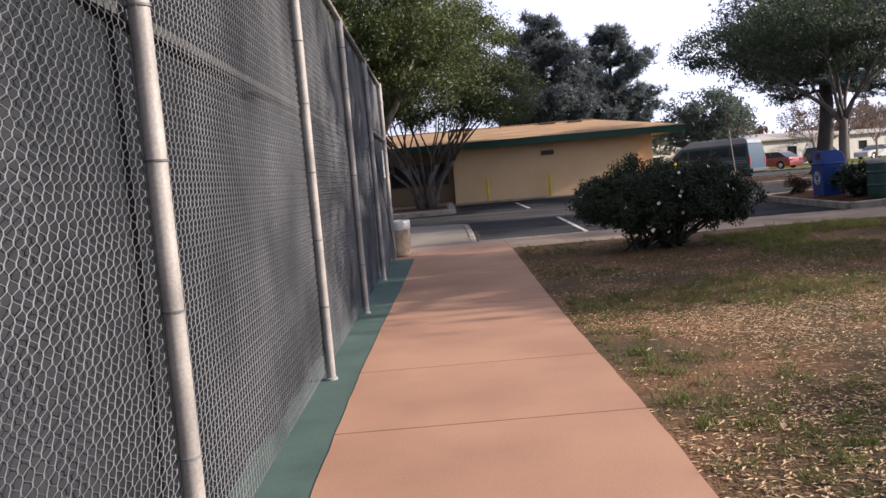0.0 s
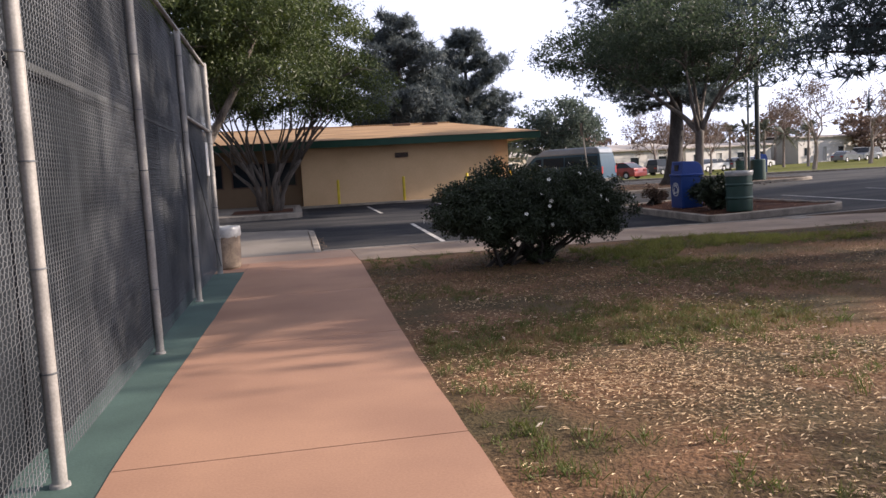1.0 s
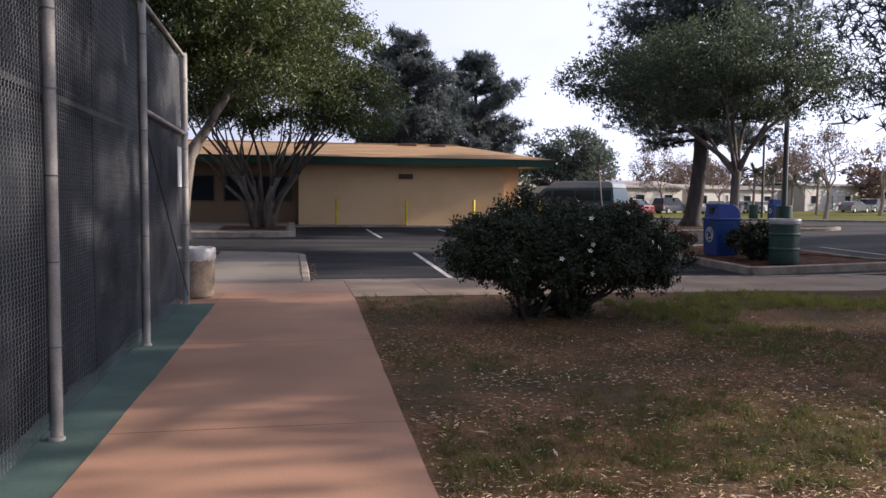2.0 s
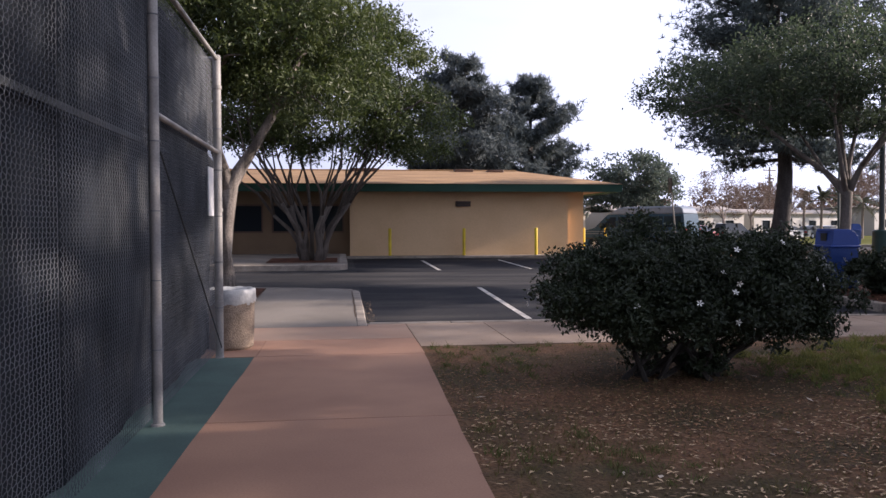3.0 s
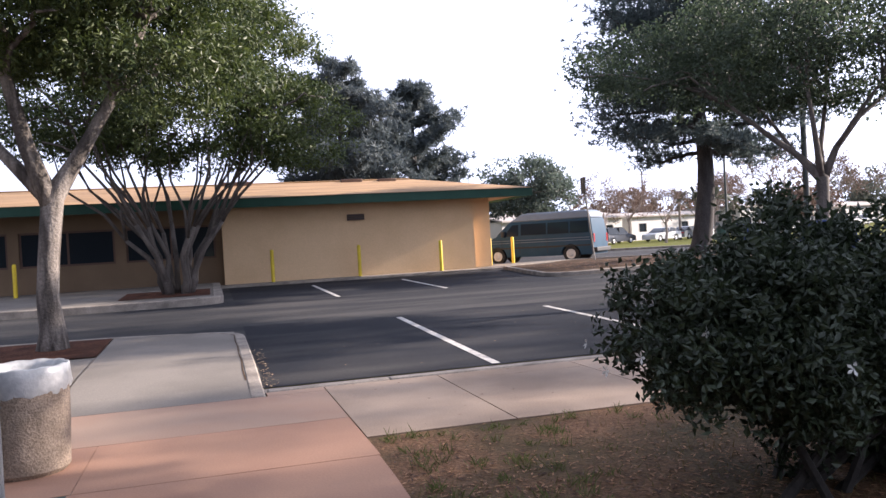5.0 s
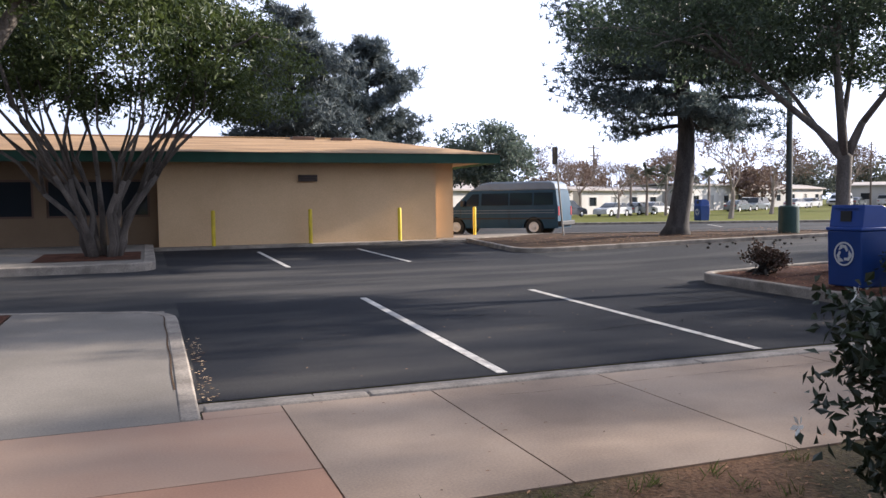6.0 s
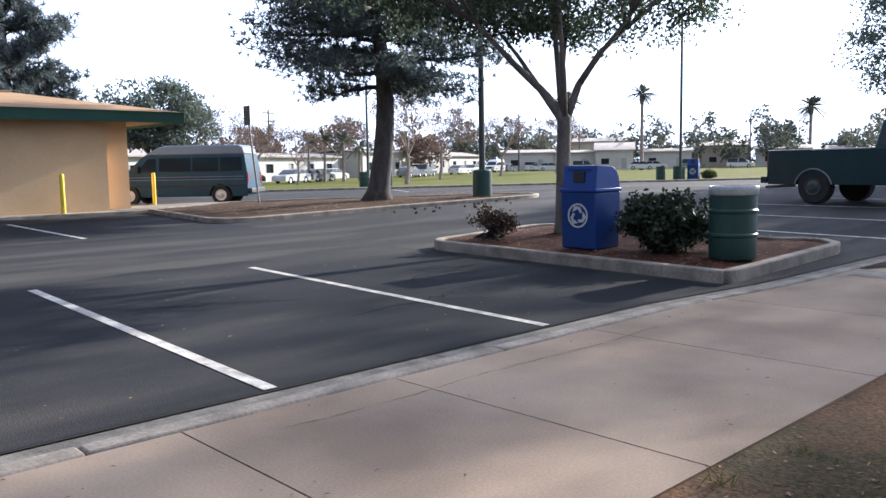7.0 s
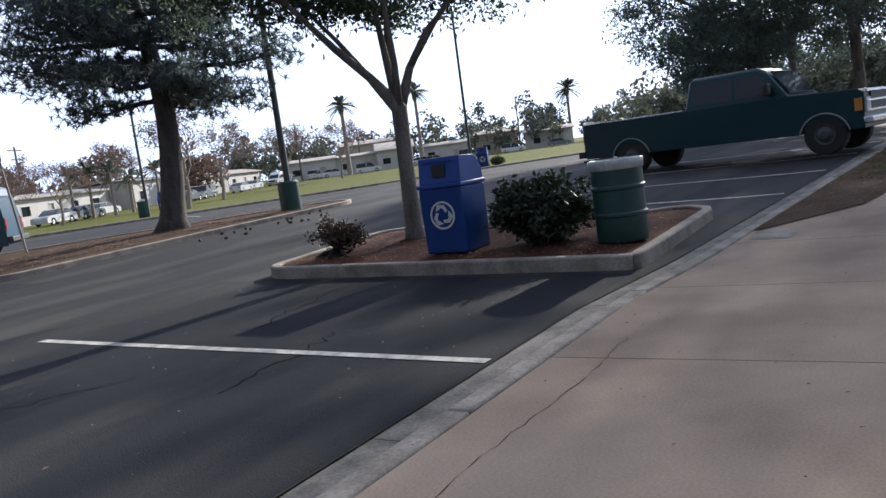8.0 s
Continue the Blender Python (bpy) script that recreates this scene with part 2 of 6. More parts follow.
M = {
    "red": surf("red_concrete", (0.38, 0.213, 0.132), (0.29, 0.157, 0.10), 0.8, 0.88, 0.06, 70, obj=0.04, two=0.08),
    "red_worn": surf("red_concrete_faded", (0.33, 0.225, 0.160), (0.31, 0.192, 0.132), 1.1, 0.88, 0.06, 70, two=0.08),
    "gutter": surf("gutter_concrete", (0.20, 0.178, 0.155), (0.10, 0.09, 0.08), 4.5, 0.92, 0.4, 45, two=0.25),
    "green": surf("court_green", (0.062, 0.110, 0.092), (0.045, 0.082, 0.070), 2.0, 0.8, 0.12, 80, two=0.12),
    "concrete": surf("walk_concrete", (0.36, 0.270, 0.198), (0.225, 0.164, 0.120), 0.8, 0.9, 0.12, 65, obj=0.05, two=0.12, spec=0.3),
    "pad": surf("pad_concrete", (0.215, 0.190, 0.162), (0.160, 0.142, 0.121), 0.9, 0.9, 0.18, 65, two=0.12, spec=0.3),
    "kerb": surf("kerb_concrete", (0.31, 0.268, 0.222), (0.165, 0.140, 0.115), 3.2, 0.9, 0.35, 45, two=0.22),
    "asphalt": surf("asphalt", (0.027, 0.0275, 0.030), (0.078, 0.073, 0.068), 0.85, 0.88, 0.4, 90, spec=0.14, stretch=(0.22, 1.0, 1), spread=(0.44, 0.74), two=0.3),
    "crack": surf("crack_tar", (0.006, 0.006, 0.007), (0.010, 0.010, 0.010), 6, 0.95, 0.0, 60, spec=0.02),
    "sealed": surf("sealed_asphalt", (0.0130, 0.0145, 0.0190), (0.060, 0.056, 0.052), 0.8, 0.86, 0.4, 90, spec=0.14, stretch=(0.3, 1.0, 1), spread=(0.48, 0.78), two=0.3),
    "dirt": surf("dirt", (0.052, 0.031, 0.020), (0.092, 0.060, 0.037), 1.6, 0.95, 0.8, 35, two=0.45, spec=0.1),
    "bark_dirt": surf("bark_mulch", (0.050, 0.021, 0.013), (0.105, 0.046, 0.028), 3.0, 0.95, 0.9, 30, two=0.5, spec=0.1),
    "lawn_near": surf("dry_lawn", (0.162, 0.088, 0.046), (0.066, 0.049, 0.023), 0.8, 0.95, 0.7, 46, two=0.45, depth=0.02, spread=(0.40, 0.60), spec=0.2),
    "field": surf("field_grass", (0.098, 0.110, 0.026), (0.135, 0.132, 0.036), 0.25, 0.95, 0.5, 8, two=0.2, spec=0.05),
    "line": surf("stripe_paint", (0.56, 0.53, 0.48), (0.27, 0.255, 0.24), 7, 0.75, 0.15, 60, two=0.22),
    "stucco": surf("stucco", (0.68, 0.475, 0.275), (0.61, 0.418, 0.236), 0.7, 0.92, 0.35, 45, two=0.07),
    # the stucco hue darkened for the shade of eaves and tree
    "stucco_shaded": surf("stucco_shaded", (0.215, 0.145, 0.086), (0.180, 0.120, 0.072), 0.8, 0.92, 0.3, 45, two=0.07),
    "roof": surf("roof_gravel", (0.35, 0.222, 0.118), (0.225, 0.143, 0.077), 1.2, 0.92, 0.5, 40, two=0.18, stretch=(0.4, 1.6, 1), spec=0.2),
    "fascia": surf("fascia_green", (0.022, 0.076, 0.050), (0.017, 0.058, 0.039), 2, 0.6, 0.1, 60, two=0.1, spec=0.3),
    "vent": plain("vent_brown", (0.12, 0.065, 0.04), 0.6),
    "yellow": surf("bollard_yellow", (0.75, 0.56, 0.02), (0.62, 0.44, 0.02), 3, 0.5, 0.08, 60, two=0.08),
    "steel": surf("galvanised", (0.31, 0.297, 0.275), (0.20, 0.192, 0.18), 4, 0.6, 0.1, 80, metal=0.1, two=0.14, spec=0.3),
    # broad light-dark tone change in the wire stands in for shaded stretches
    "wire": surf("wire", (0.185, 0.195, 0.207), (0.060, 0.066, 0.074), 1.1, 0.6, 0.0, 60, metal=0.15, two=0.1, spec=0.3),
    # pale streaks in the cloth colour stand in for sun dapples
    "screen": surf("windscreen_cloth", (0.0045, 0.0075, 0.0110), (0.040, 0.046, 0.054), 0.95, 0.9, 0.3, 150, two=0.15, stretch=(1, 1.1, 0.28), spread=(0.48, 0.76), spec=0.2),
    "hem": surf("windscreen_hem", (0.05, 0.055, 0.055), (0.035, 0.04, 0.04), 3, 0.85, 0.2, 120),
    "white": plain("white_plate", (0.60, 0.60, 0.59), 0.5),
    "can": surf("pebble_concrete", (0.31, 0.24, 0.175), (0.21, 0.16, 0.115), 9, 0.9, 0.8, 70, two=0.3),
    "bag": surf("bag_plastic", (0.48, 0.48, 0.465), (0.35, 0.36, 0.355), 9, 0.35, 0.4, 25, two=0.1),
    "bin": plain("bin_blue", (0.010, 0.042, 0.185), 0.45, spec=0.35),
    "bin_lid": plain("bin_hood_blue", (0.017, 0.058, 0.27), 0.42, spec=0.4),
    "drum": surf("drum_green", (0.015, 0.052, 0.042), (0.011, 0.040, 0.033), 4, 0.45, 0.08, 60, two=0.12),
    "trunk_grey": surf("bark_grey", (0.205, 0.178, 0.153), (0.060, 0.050, 0.042), 7, 0.9, 0.9, 30, stretch=(1, 1, 0.16), two=0.28, spread=(0.40, 0.58), depth=0.02),
    "trunk_dark": surf("bark_dark", (0.068, 0.061, 0.057), (0.038, 0.034, 0.032), 6, 0.95, 0.9, 30, stretch=(1, 1, 0.35), two=0.35),
    "stem_dark": surf("bark_shrub", (0.040, 0.033, 0.027), (0.020, 0.017, 0.014), 8, 0.92, 0.5, 40, stretch=(1, 1, 0.3), two=0.25),
    "trunk_stem": surf("bark_stems", (0.125, 0.104, 0.088), (0.065, 0.054, 0.046), 6, 0.92, 0.7, 40, stretch=(1, 1, 0.3), two=0.25),
    "trunk_mid": surf("bark_mid", (0.195, 0.17, 0.15), (0.10, 0.087, 0.076), 6, 0.92, 0.7, 40, stretch=(1, 1, 0.3), two=0.25),
    "leaf": leafy("leaves_green", (0.012, 0.028, 0.010), (0.100, 0.130, 0.032)),
    # dark green raised in colour to stand in for veiling glare
    "leaf_dark": leafy("leaves_dark", (0.030, 0.047, 0.030), (0.08, 0.11, 0.06), 0.5),
    "leaf_bush": leafy("leaves_bush", (0.010, 0.018, 0.010), (0.034, 0.050, 0.020), 0.2, 0.55),
    # haze is put into this green: lighter and greyer than the leaves
    "leaf_hazed": leafy("leaves_hazed", (0.065, 0.085, 0.078), (0.12, 0.155, 0.12), 0.5, 0.6),
    # needle colours lightened and blued in place of glare near the sun
    "needle": leafy("needles", (0.058, 0.078, 0.080), (0.12, 0.155, 0.150), 0.45, 0.6),
    "petal": plain("petal_white", (0.80, 0.80, 0.74), 0.6),
    "blade": leafy("grass_blade", (0.20, 0.135, 0.065), (0.15, 0.14, 0.045), 0.3, 0.7),
    "grass_green": leafy("grass_green", (0.11, 0.10, 0.035), (0.11, 0.155, 0.032), 0.3, 0.7),
    # blue-grey cast of distance haze is put into these needles
    "needle_hazed": leafy("needles_hazed", (0.062, 0.080, 0.088), (0.115, 0.140, 0.142), 0.35, 0.7),
    "litter": leafy("leaf_litter", (0.085, 0.040, 0.020), (0.70, 0.50, 0.29), 0.1, 0.8, 1.05, 0.15),
    # pale straw, brightened further in colour to stand in for sun on it
    "straw": leafy("straw_litter_sunlit", (0.21, 0.115, 0.058), (0.90, 0.68, 0.41), 0.1, 0.8, 1.05, 0.15),
    # red-brown leaves, also kept darker for the shaded lawn round the bush
    "litter_dark": leafy("leaf_litter_red", (0.050, 0.021, 0.011), (0.36, 0.19, 0.092), 0.1, 0.8, 1.05, 0.15),
    "grass_bright": leafy("grass_bright", (0.16, 0.155, 0.042), (0.21, 0.225, 0.05), 0.35, 0.7),
    "pale_leaf": leafy("pale_leaf", (0.30, 0.22, 0.15), (0.62, 0.52, 0.40), 0.1, 0.7, 1.0, 0.1),
    "twig": surf("twig_grey", (0.30, 0.25, 0.22), (0.22, 0.18, 0.16), 5, 0.9, 0.0, 40),
    # leaf tones lightened and greyed, with some of the haze in them
    "far_leaf_hazed": leafy("far_leaves_hazed", (0.085, 0.095, 0.075), (0.155, 0.165, 0.125), 0.2, 0.8),
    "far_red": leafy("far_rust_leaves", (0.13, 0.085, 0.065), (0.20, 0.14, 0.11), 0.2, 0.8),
    "van": plain("van_paint", (0.022, 0.064, 0.108), 0.5, 0.0, spec=0.2),
    "van_top": plain("van_silver", (0.19, 0.23, 0.28), 0.5, 0.0, spec=0.25),
    "truck": plain("truck_paint", (0.006, 0.036, 0.046), 0.38, 0.0, spec=0.3, coat=0.1),
    "rubber": surf("tyre_rubber", (0.018, 0.018, 0.018), (0.028, 0.027, 0.026), 8, 0.85, 0.2, 60),
    "chrome": plain("chrome", (0.62, 0.62, 0.62), 0.22, 0.9),
    "rim": plain("rim_metal", (0.62, 0.62, 0.62), 0.4, 0.15),
    "glass": glassy("dark_glass"),
    "tint": glassy("tinted_glass", (0.014, 0.022, 0.032), 0.12),
    "leaf_rust": leafy("leaves_rust", (0.022, 0.024, 0.014), (0.15, 0.085, 0.06), 0.15, 0.6),
    "lamp_red": plain("lamp_red", (0.35, 0.02, 0.02), 0.3),
    "lamp_amber": plain("lamp_amber", (0.55, 0.22, 0.03), 0.3),
    "trim": plain("black_trim", (0.02, 0.02, 0.02), 0.6),
    "pole": plain("pole_dark", (0.05, 0.06, 0.058), 0.55),
    "wood_pole": surf("wood_pole", (0.14, 0.11, 0.09), (0.09, 0.07, 0.06), 5, 0.9, 0.3, 30),
    "car_white": plain("car_white", (0.66, 0.66, 0.66), 0.3, 0.0, coat=0.5),
    "car_grey": plain("car_grey", (0.16, 0.18, 0.19), 0.3, 0.3, coat=0.5),
    "car_dark": plain("car_dark", (0.035, 0.04, 0.05), 0.3, 0.2, coat=0.5),
    "car_red": plain("car_red", (0.30, 0.035, 0.03), 0.3, 0.1, coat=0.5),
    "house_white": surf("siding_white", (0.52, 0.50, 0.47), (0.45, 0.43, 0.40), 0.5, 0.8, 0.1, 20, two=0.06),
    "house_tan": surf("siding_tan", (0.50, 0.43, 0.34), (0.43, 0.37, 0.29), 0.5, 0.8, 0.1, 20, two=0.06),
    "house_grey": surf("siding_grey", (0.38, 0.37, 0.35), (0.32, 0.31, 0.29), 0.5, 0.8, 0.1, 20, two=0.06),
    "house_roof": surf("house_roof", (0.40, 0.36, 0.33), (0.32, 0.285, 0.26), 0.8, 0.9, 0.2, 15, two=0.1),
    "inside": plain("interior_dark", (0.10, 0.085, 0.07), 0.9),
}

# ---- mesh helpers ----
rng = np.random.default_rng(7)


def empty(name, loc=(0, 0, 0), rz=0.0, label="", category="", group="", kind=""):
    e = new(name)
    e.matrix_world = pose(*loc, 0, 0, rz)
    return tagged(e, label, category, group, kind)


def part(name, bm, material, parent=None, label="", smooth=False, bevel=0.0, segs=2):
    """Links a bmesh as one mesh object under a thing or a part."""
    me = bpy.data.meshes.new(name)
    bmesh.ops.recalc_face_normals(bm, faces=bm.faces)
    bm.to_mesh(me)
    bm.free()
    ob = new(name, me)
    me.materials.append(M[material] if isinstance(material, str) else material)
    me.shade_smooth()
    if not smooth:
        me.set_sharp_from_angle(angle=radians(38))
    if bevel:
        b = ob.modifiers.new("bevel", "BEVEL")
        b.width, b.segments, b.limit_method, b.angle_limit = bevel, segs, "ANGLE", radians(35)
    if parent is not None:
        ob.parent = parent
    if label:
        ob["label"] = label
    return ob


def fast(name, verts, faces, material, parent=None, label="", smooth=False):
    """A mesh from arrays; all faces have the same number of corners."""
    verts, faces = np.asarray(verts, np.float32), np.asarray(faces, np.int32)
    me = bpy.data.meshes.new(name)
    nf, k = faces.shape
    me.vertices.add(len(verts))
    me.vertices.foreach_set("co", verts.ravel())
    me.loops.add(nf * k)
    me.loops.foreach_set("vertex_index", faces.ravel())
    me.polygons.add(nf)
    me.polygons.foreach_set("loop_start", np.arange(0, nf * k, k, dtype=np.int32))
    me.polygons.foreach_set("loop_total", np.full(nf, k, np.int32))
    me.materials.append(M[material])
    me.update(calc_edges=True)
    if smooth:
        me.shade_smooth()
    else:
        me.shade_flat()
    ob = new(name, me)
    if parent is not None:
        ob.parent = parent
    if label:
        ob["label"] = label
    return ob


def box(bm, x0, x1, y0, y1, z0, z1):
    v = [bm.verts.new((x, y, z)) for z in (z0, z1) for x, y in ((x0, y0), (x1, y0), (x1, y1), (x0, y1))]
    for f in ((3, 2, 1, 0), (4, 5, 6, 7), (0, 1, 5, 4), (1, 2, 6, 5), (2, 3, 7, 6), (3, 0, 4, 7)):
        bm.faces.new([v[i] for i in f])
    return bm


def boxes(*bs):
    bm = bmesh.new()
    for b in bs:
        box(bm, *b)
    return bm


def lathe(profile, n=24, cx=0.0, cy=0.0, bm=None):
    """A turned shape from (radius, height) pairs, closed at both ends."""
    bm = bm or bmesh.new()
    rings = [[bm.verts.new((cx + r * math.cos(2 * math.pi * i / n), cy + r * math.sin(2 * math.pi * i / n), z)) for i in range(n)] for r, z in profile]
    for a, b in zip(rings, rings[1:]):
        for i in range(n):
            bm.faces.new((a[i], a[(i + 1) % n], b[(i + 1) % n], b[i]))
    bm.faces.new(rings[0][::-1])
    bm.faces.new(rings[-1])
    return bm


def tube(bm, pts, radii, n=8):
    """A tapered tube along points."""
    rings = []
    pts = [Vector(p) for p in pts]
    for i, p in enumerate(pts):
        d = (pts[min(i + 1, len(pts) - 1)] - pts[max(i - 1, 0)]).normalized()
        a = d.orthogonal().normalized() if abs(d.z) < 0.99 else Vector((1, 0, 0))
        if rings:
            a = (prev - d * prev.dot(d)).normalized()
        prev = a
        b = d.cross(a)
        r = radii[i]
        rings.append([bm.verts.new(p + (a * math.cos(2 * math.pi * k / n) + b * math.sin(2 * math.pi * k / n)) * r) for k in range(n)])
    for a, b in zip(rings, rings[1:]):
        for k in range(n):
            bm.faces.new((a[k], a[(k + 1) % n], b[(k + 1) % n], b[k]))
    bm.faces.new(rings[0][::-1])
    bm.faces.new(rings[-1])
    return bm


def prism(profile, width, bm=None):
    """A shape from a closed (x, z) outline, given a width over y that may depend on z."""
    bm = bm or bmesh.new()
    w = width if callable(width) else (lambda z: width)
    a = [bm.verts.new((x, -w(z) / 2, z)) for x, z in profile]
    b = [bm.verts.new((x, w(z) / 2, z)) for x, z in profile]
    for i in range(len(profile)):
        j = (i + 1) % len(profile)
        bm.faces.new((a[i], a[j], b[j], b[i]))
    for f in (bm.faces.new(a[::-1]), bm.faces.new(b)):
        bmesh.ops.triangulate(bm, faces=[f])
    return bm


def smoothstep(a, b, v):
    t = np.clip((np.asarray(v, float) - a) / (b - a), 0, 1)
    return t * t * (3 - 2 * t)


def gz(x, y):
    """Height of the ground: flat by the court, rising gently over the car park, level far off."""
    x, y = np.asarray(x, float), np.asarray(y, float)
    z = 0.0176 * np.clip(y - 19, 0, 17) * (1 - 0.6 * smoothstep(14, 19, x) * (1 - smoothstep(24, 30, y))) + 0.03 * np.clip(x - 9.5, 0, 12) * (1 - 0.5 * smoothstep(24, 32, y)) * smoothstep(12, 18, y)
    far = np.maximum(smoothstep(37, 43, y), smoothstep(30, 45, x))
    back = y - 51.6 + 0.494 * (x - 22.7)
    level = 0.15 + 0.07 * smoothstep(-12, -1, back) - 0.32 * smoothstep(8, 28, back) * (1 - smoothstep(55, 110, x))
    return z * (1 - far) + level * far


def gh(x, y):
    return float(gz(x, y))


def strip(name, x0, x1, ylo, yhi, nx, ny, dz, material, parent=None, label="", thick=0.0):
    """A sheet that lies on the ground between two edges y = ylo(x) and y = yhi(x)."""
    lo = ylo if callable(ylo) else (lambda v: np.full_like(v, ylo))
    hi = yhi if callable(yhi) else (lambda v: np.full_like(v, yhi))
    xs = np.linspace(x0, x1, nx + 1)
    t = np.linspace(0, 1, ny + 1)[:, None]
    X = np.repeat(xs[None, :], ny + 1, 0)
    Y = lo(xs)[None, :] * (1 - t) + hi(xs)[None, :] * t
    V = np.stack([X, Y, gz(X, Y) + dz], -1).reshape(-1, 3)
    i = (np.arange(ny)[:, None] * (nx + 1) + np.arange(nx)[None, :]).ravel()
    F = np.stack([i, i + 1, i + nx + 2, i + nx + 1], 1)
    if thick:
        n = len(V)
        V = np.concatenate([V, V - [0, 0, thick]])
        ring = [k for k in range(nx)] + [r * (nx + 1) + nx for r in range(ny)] + [ny * (nx + 1) + nx - k for k in range(nx)] + [(ny - r) * (nx + 1) for r in range(ny)]
        F = np.concatenate([F, [[a, b, b + n, a + n] for a, b in zip(ring[1:] + ring[:1], ring)]])
    return fast(name, V, F, material, parent, label)


def run(bm, pts, w, h, top=0.0):
    """A kerb along points on the ground: w wide, h high above the ground there, rounded by a bevel later."""
    P = [Vector((x, y, 0)) for x, y in pts]
    rows = []
    for i, p in enumerate(P):
        d = (P[min(i + 1, len(P) - 1)] - P[max(i - 1, 0)]).normalized()
        s = Vector((-d.y, d.x, 0)) * w / 2
        z = gh(p.x, p.y)
        rows.append([bm.verts.new((q.x, q.y, zz)) for q, zz in ((p - s, z - 0.12), (p + s, z - 0.12), (p + s, z + h), (p - s, z + h))])
    for a, b in zip(rows, rows[1:]):
        for k in range(4):
            bm.faces.new((a[k], a[(k + 1) % 4], b[(k + 1) % 4], b[k]))
    bm.faces.new(rows[0][::-1])
    bm.faces.new(rows[-1])
    return bm


def dense(pts, step=0.5):
    out = []
    for (x0, y0), (x1, y1) in zip(pts, pts[1:]):
        n = max(1, int(math.hypot(x1 - x0, y1 - y0) / step))
        out += [(x0 + (x1 - x0) * k / n, y0 + (y1 - y0) * k / n) for k in range(n)]
    return out + [pts[-1]]


def arc(cx, cy, r, a0, a1, n=8):
    return [(cx + r * math.cos(radians(a0 + (a1 - a0) * k / n)), cy + r * math.sin(radians(a0 + (a1 - a0) * k / n))) for k in range(n + 1)]


# ---- vegetation helpers ----


def unit(v):
    return v / np.maximum(np.linalg.norm(v, axis=-1, keepdims=True), 1e-9)


def leaf_arrays(P, length, width, droop=0.0, fold=0.25):
    """A small folded leaf (four corners round a rib) at every point, turned at random."""
    n = len(P)
    d = rng.normal(size=(n, 3))
    d[:, 2] -= droop
    d = unit(d)
    s = unit(np.cross(d, unit(rng.normal(size=(n, 3)))))
    u = np.cross(d, s)
    L = (length * rng.uniform(0.6, 1.25, n))[:, None]
    W = (width * rng.uniform(0.7, 1.2, n))[:, None]
    V = np.stack([P, P + d * L * 0.45 + s * W * 0.5 + u * W * fold, P + d * L, P + d * L * 0.45 - s * W * 0.5 + u * W * fold], 1).reshape(-1, 3)
    i = np.arange(n)[:, None] * 4
    return V, i + np.array([[0, 1, 2, 3]])


def blob_points(n, blobs, edge=0.55):
    """Points inside ellipsoids (x, y, z, rx, ry, rz), denser towards their skins."""
    w = np.array([b[3] * b[4] * b[5] for b in blobs]) ** 0.8
    k = rng.choice(len(blobs), n, p=w / w.sum())
    B = np.array(blobs)[k]
    d = unit(rng.normal(size=(n, 3)))
    r = rng.uniform(edge ** 3, 1, n)[:, None] ** (1 / 3)
    return B[:, :3] + d * r * B[:, 3:]


def clumps(n_clump, blobs, r, per, edge=0.55, flat=0.6):
    """Clusters of points inside the crown's ellipsoids, with gaps between them."""
    C = blob_points(n_clump, blobs, edge)
    rr = r * rng.uniform(0.6, 1.3, n_clump)
    P = np.repeat(C, per, 0) + np.clip(rng.normal(size=(n_clump * per, 3)), -1.7, 1.7) * np.repeat(rr, per)[:, None] * np.array([0.6, 0.6, 0.6 * flat])
    return C, P


def bend(a, b, n, wob, sag=0.0):
    """A slightly crooked line from a to b."""
    a, b = np.array(a, float), np.array(b, float)
    t = np.linspace(0, 1, n)[:, None]
    p = a + (b - a) * t
    w = rng.normal(size=(n, 3)) * wob * np.sin(np.pi * t)
    w[:, 2] *= 0.4
    p = p + w
    p[:, 2] += sag * np.sin(np.pi * t[:, 0])
    return p


def limbs_to(bm, roots, targets, r0, r1=0.012, wob=0.12, n=6, sides=6, rise=0.3):
    """Limbs from the nearest of the roots up to the crown's clumps."""
    roots = np.array(roots, float)
    for c in targets:
        k = np.argmin(np.linalg.norm(roots - c, axis=1) + 0.8 * np.maximum(0, roots[:, 2] - c[2] + 0.2))
        p = bend(roots[k], c, n, wob, rise)
        tube(bm, p, np.linspace(r0, r1, n), sides)


def broadleaf(name, base, stems, blobs, n_clump, per, clump_r, leaf, bark, leafmat, label, category="tree", limb_r=0.05, droop=0.2, edge=0.55, n_limb=40, group=""):
    """A broad-leaved tree. stems: lists of (dx, dy, z, radius) rising from the base."""
    bx, by = base
    bz = gh(bx, by)
    t = empty(name, (bx, by, bz), label=label, category=category, group=group)
    bm = bmesh.new()
    roots = []
    for st in stems:
        pts = [(dx, dy, z) for dx, dy, z, r in st]
        tube(bm, pts, [r for *_, r in st], 9)
        roots += pts[-max(1, len(pts) // 2):]
    C, P = clumps(n_clump, blobs, clump_r, per, edge)
    limbs_to(bm, roots, C[rng.choice(len(C), min(n_limb, len(C)), replace=False)], limb_r)
    part("trunk", bm, bark, t, smooth=True)
    V, F = leaf_arrays(P, leaf[0], leaf[1], droop)
    fast("crown", V, F, leafmat, t)
    return t


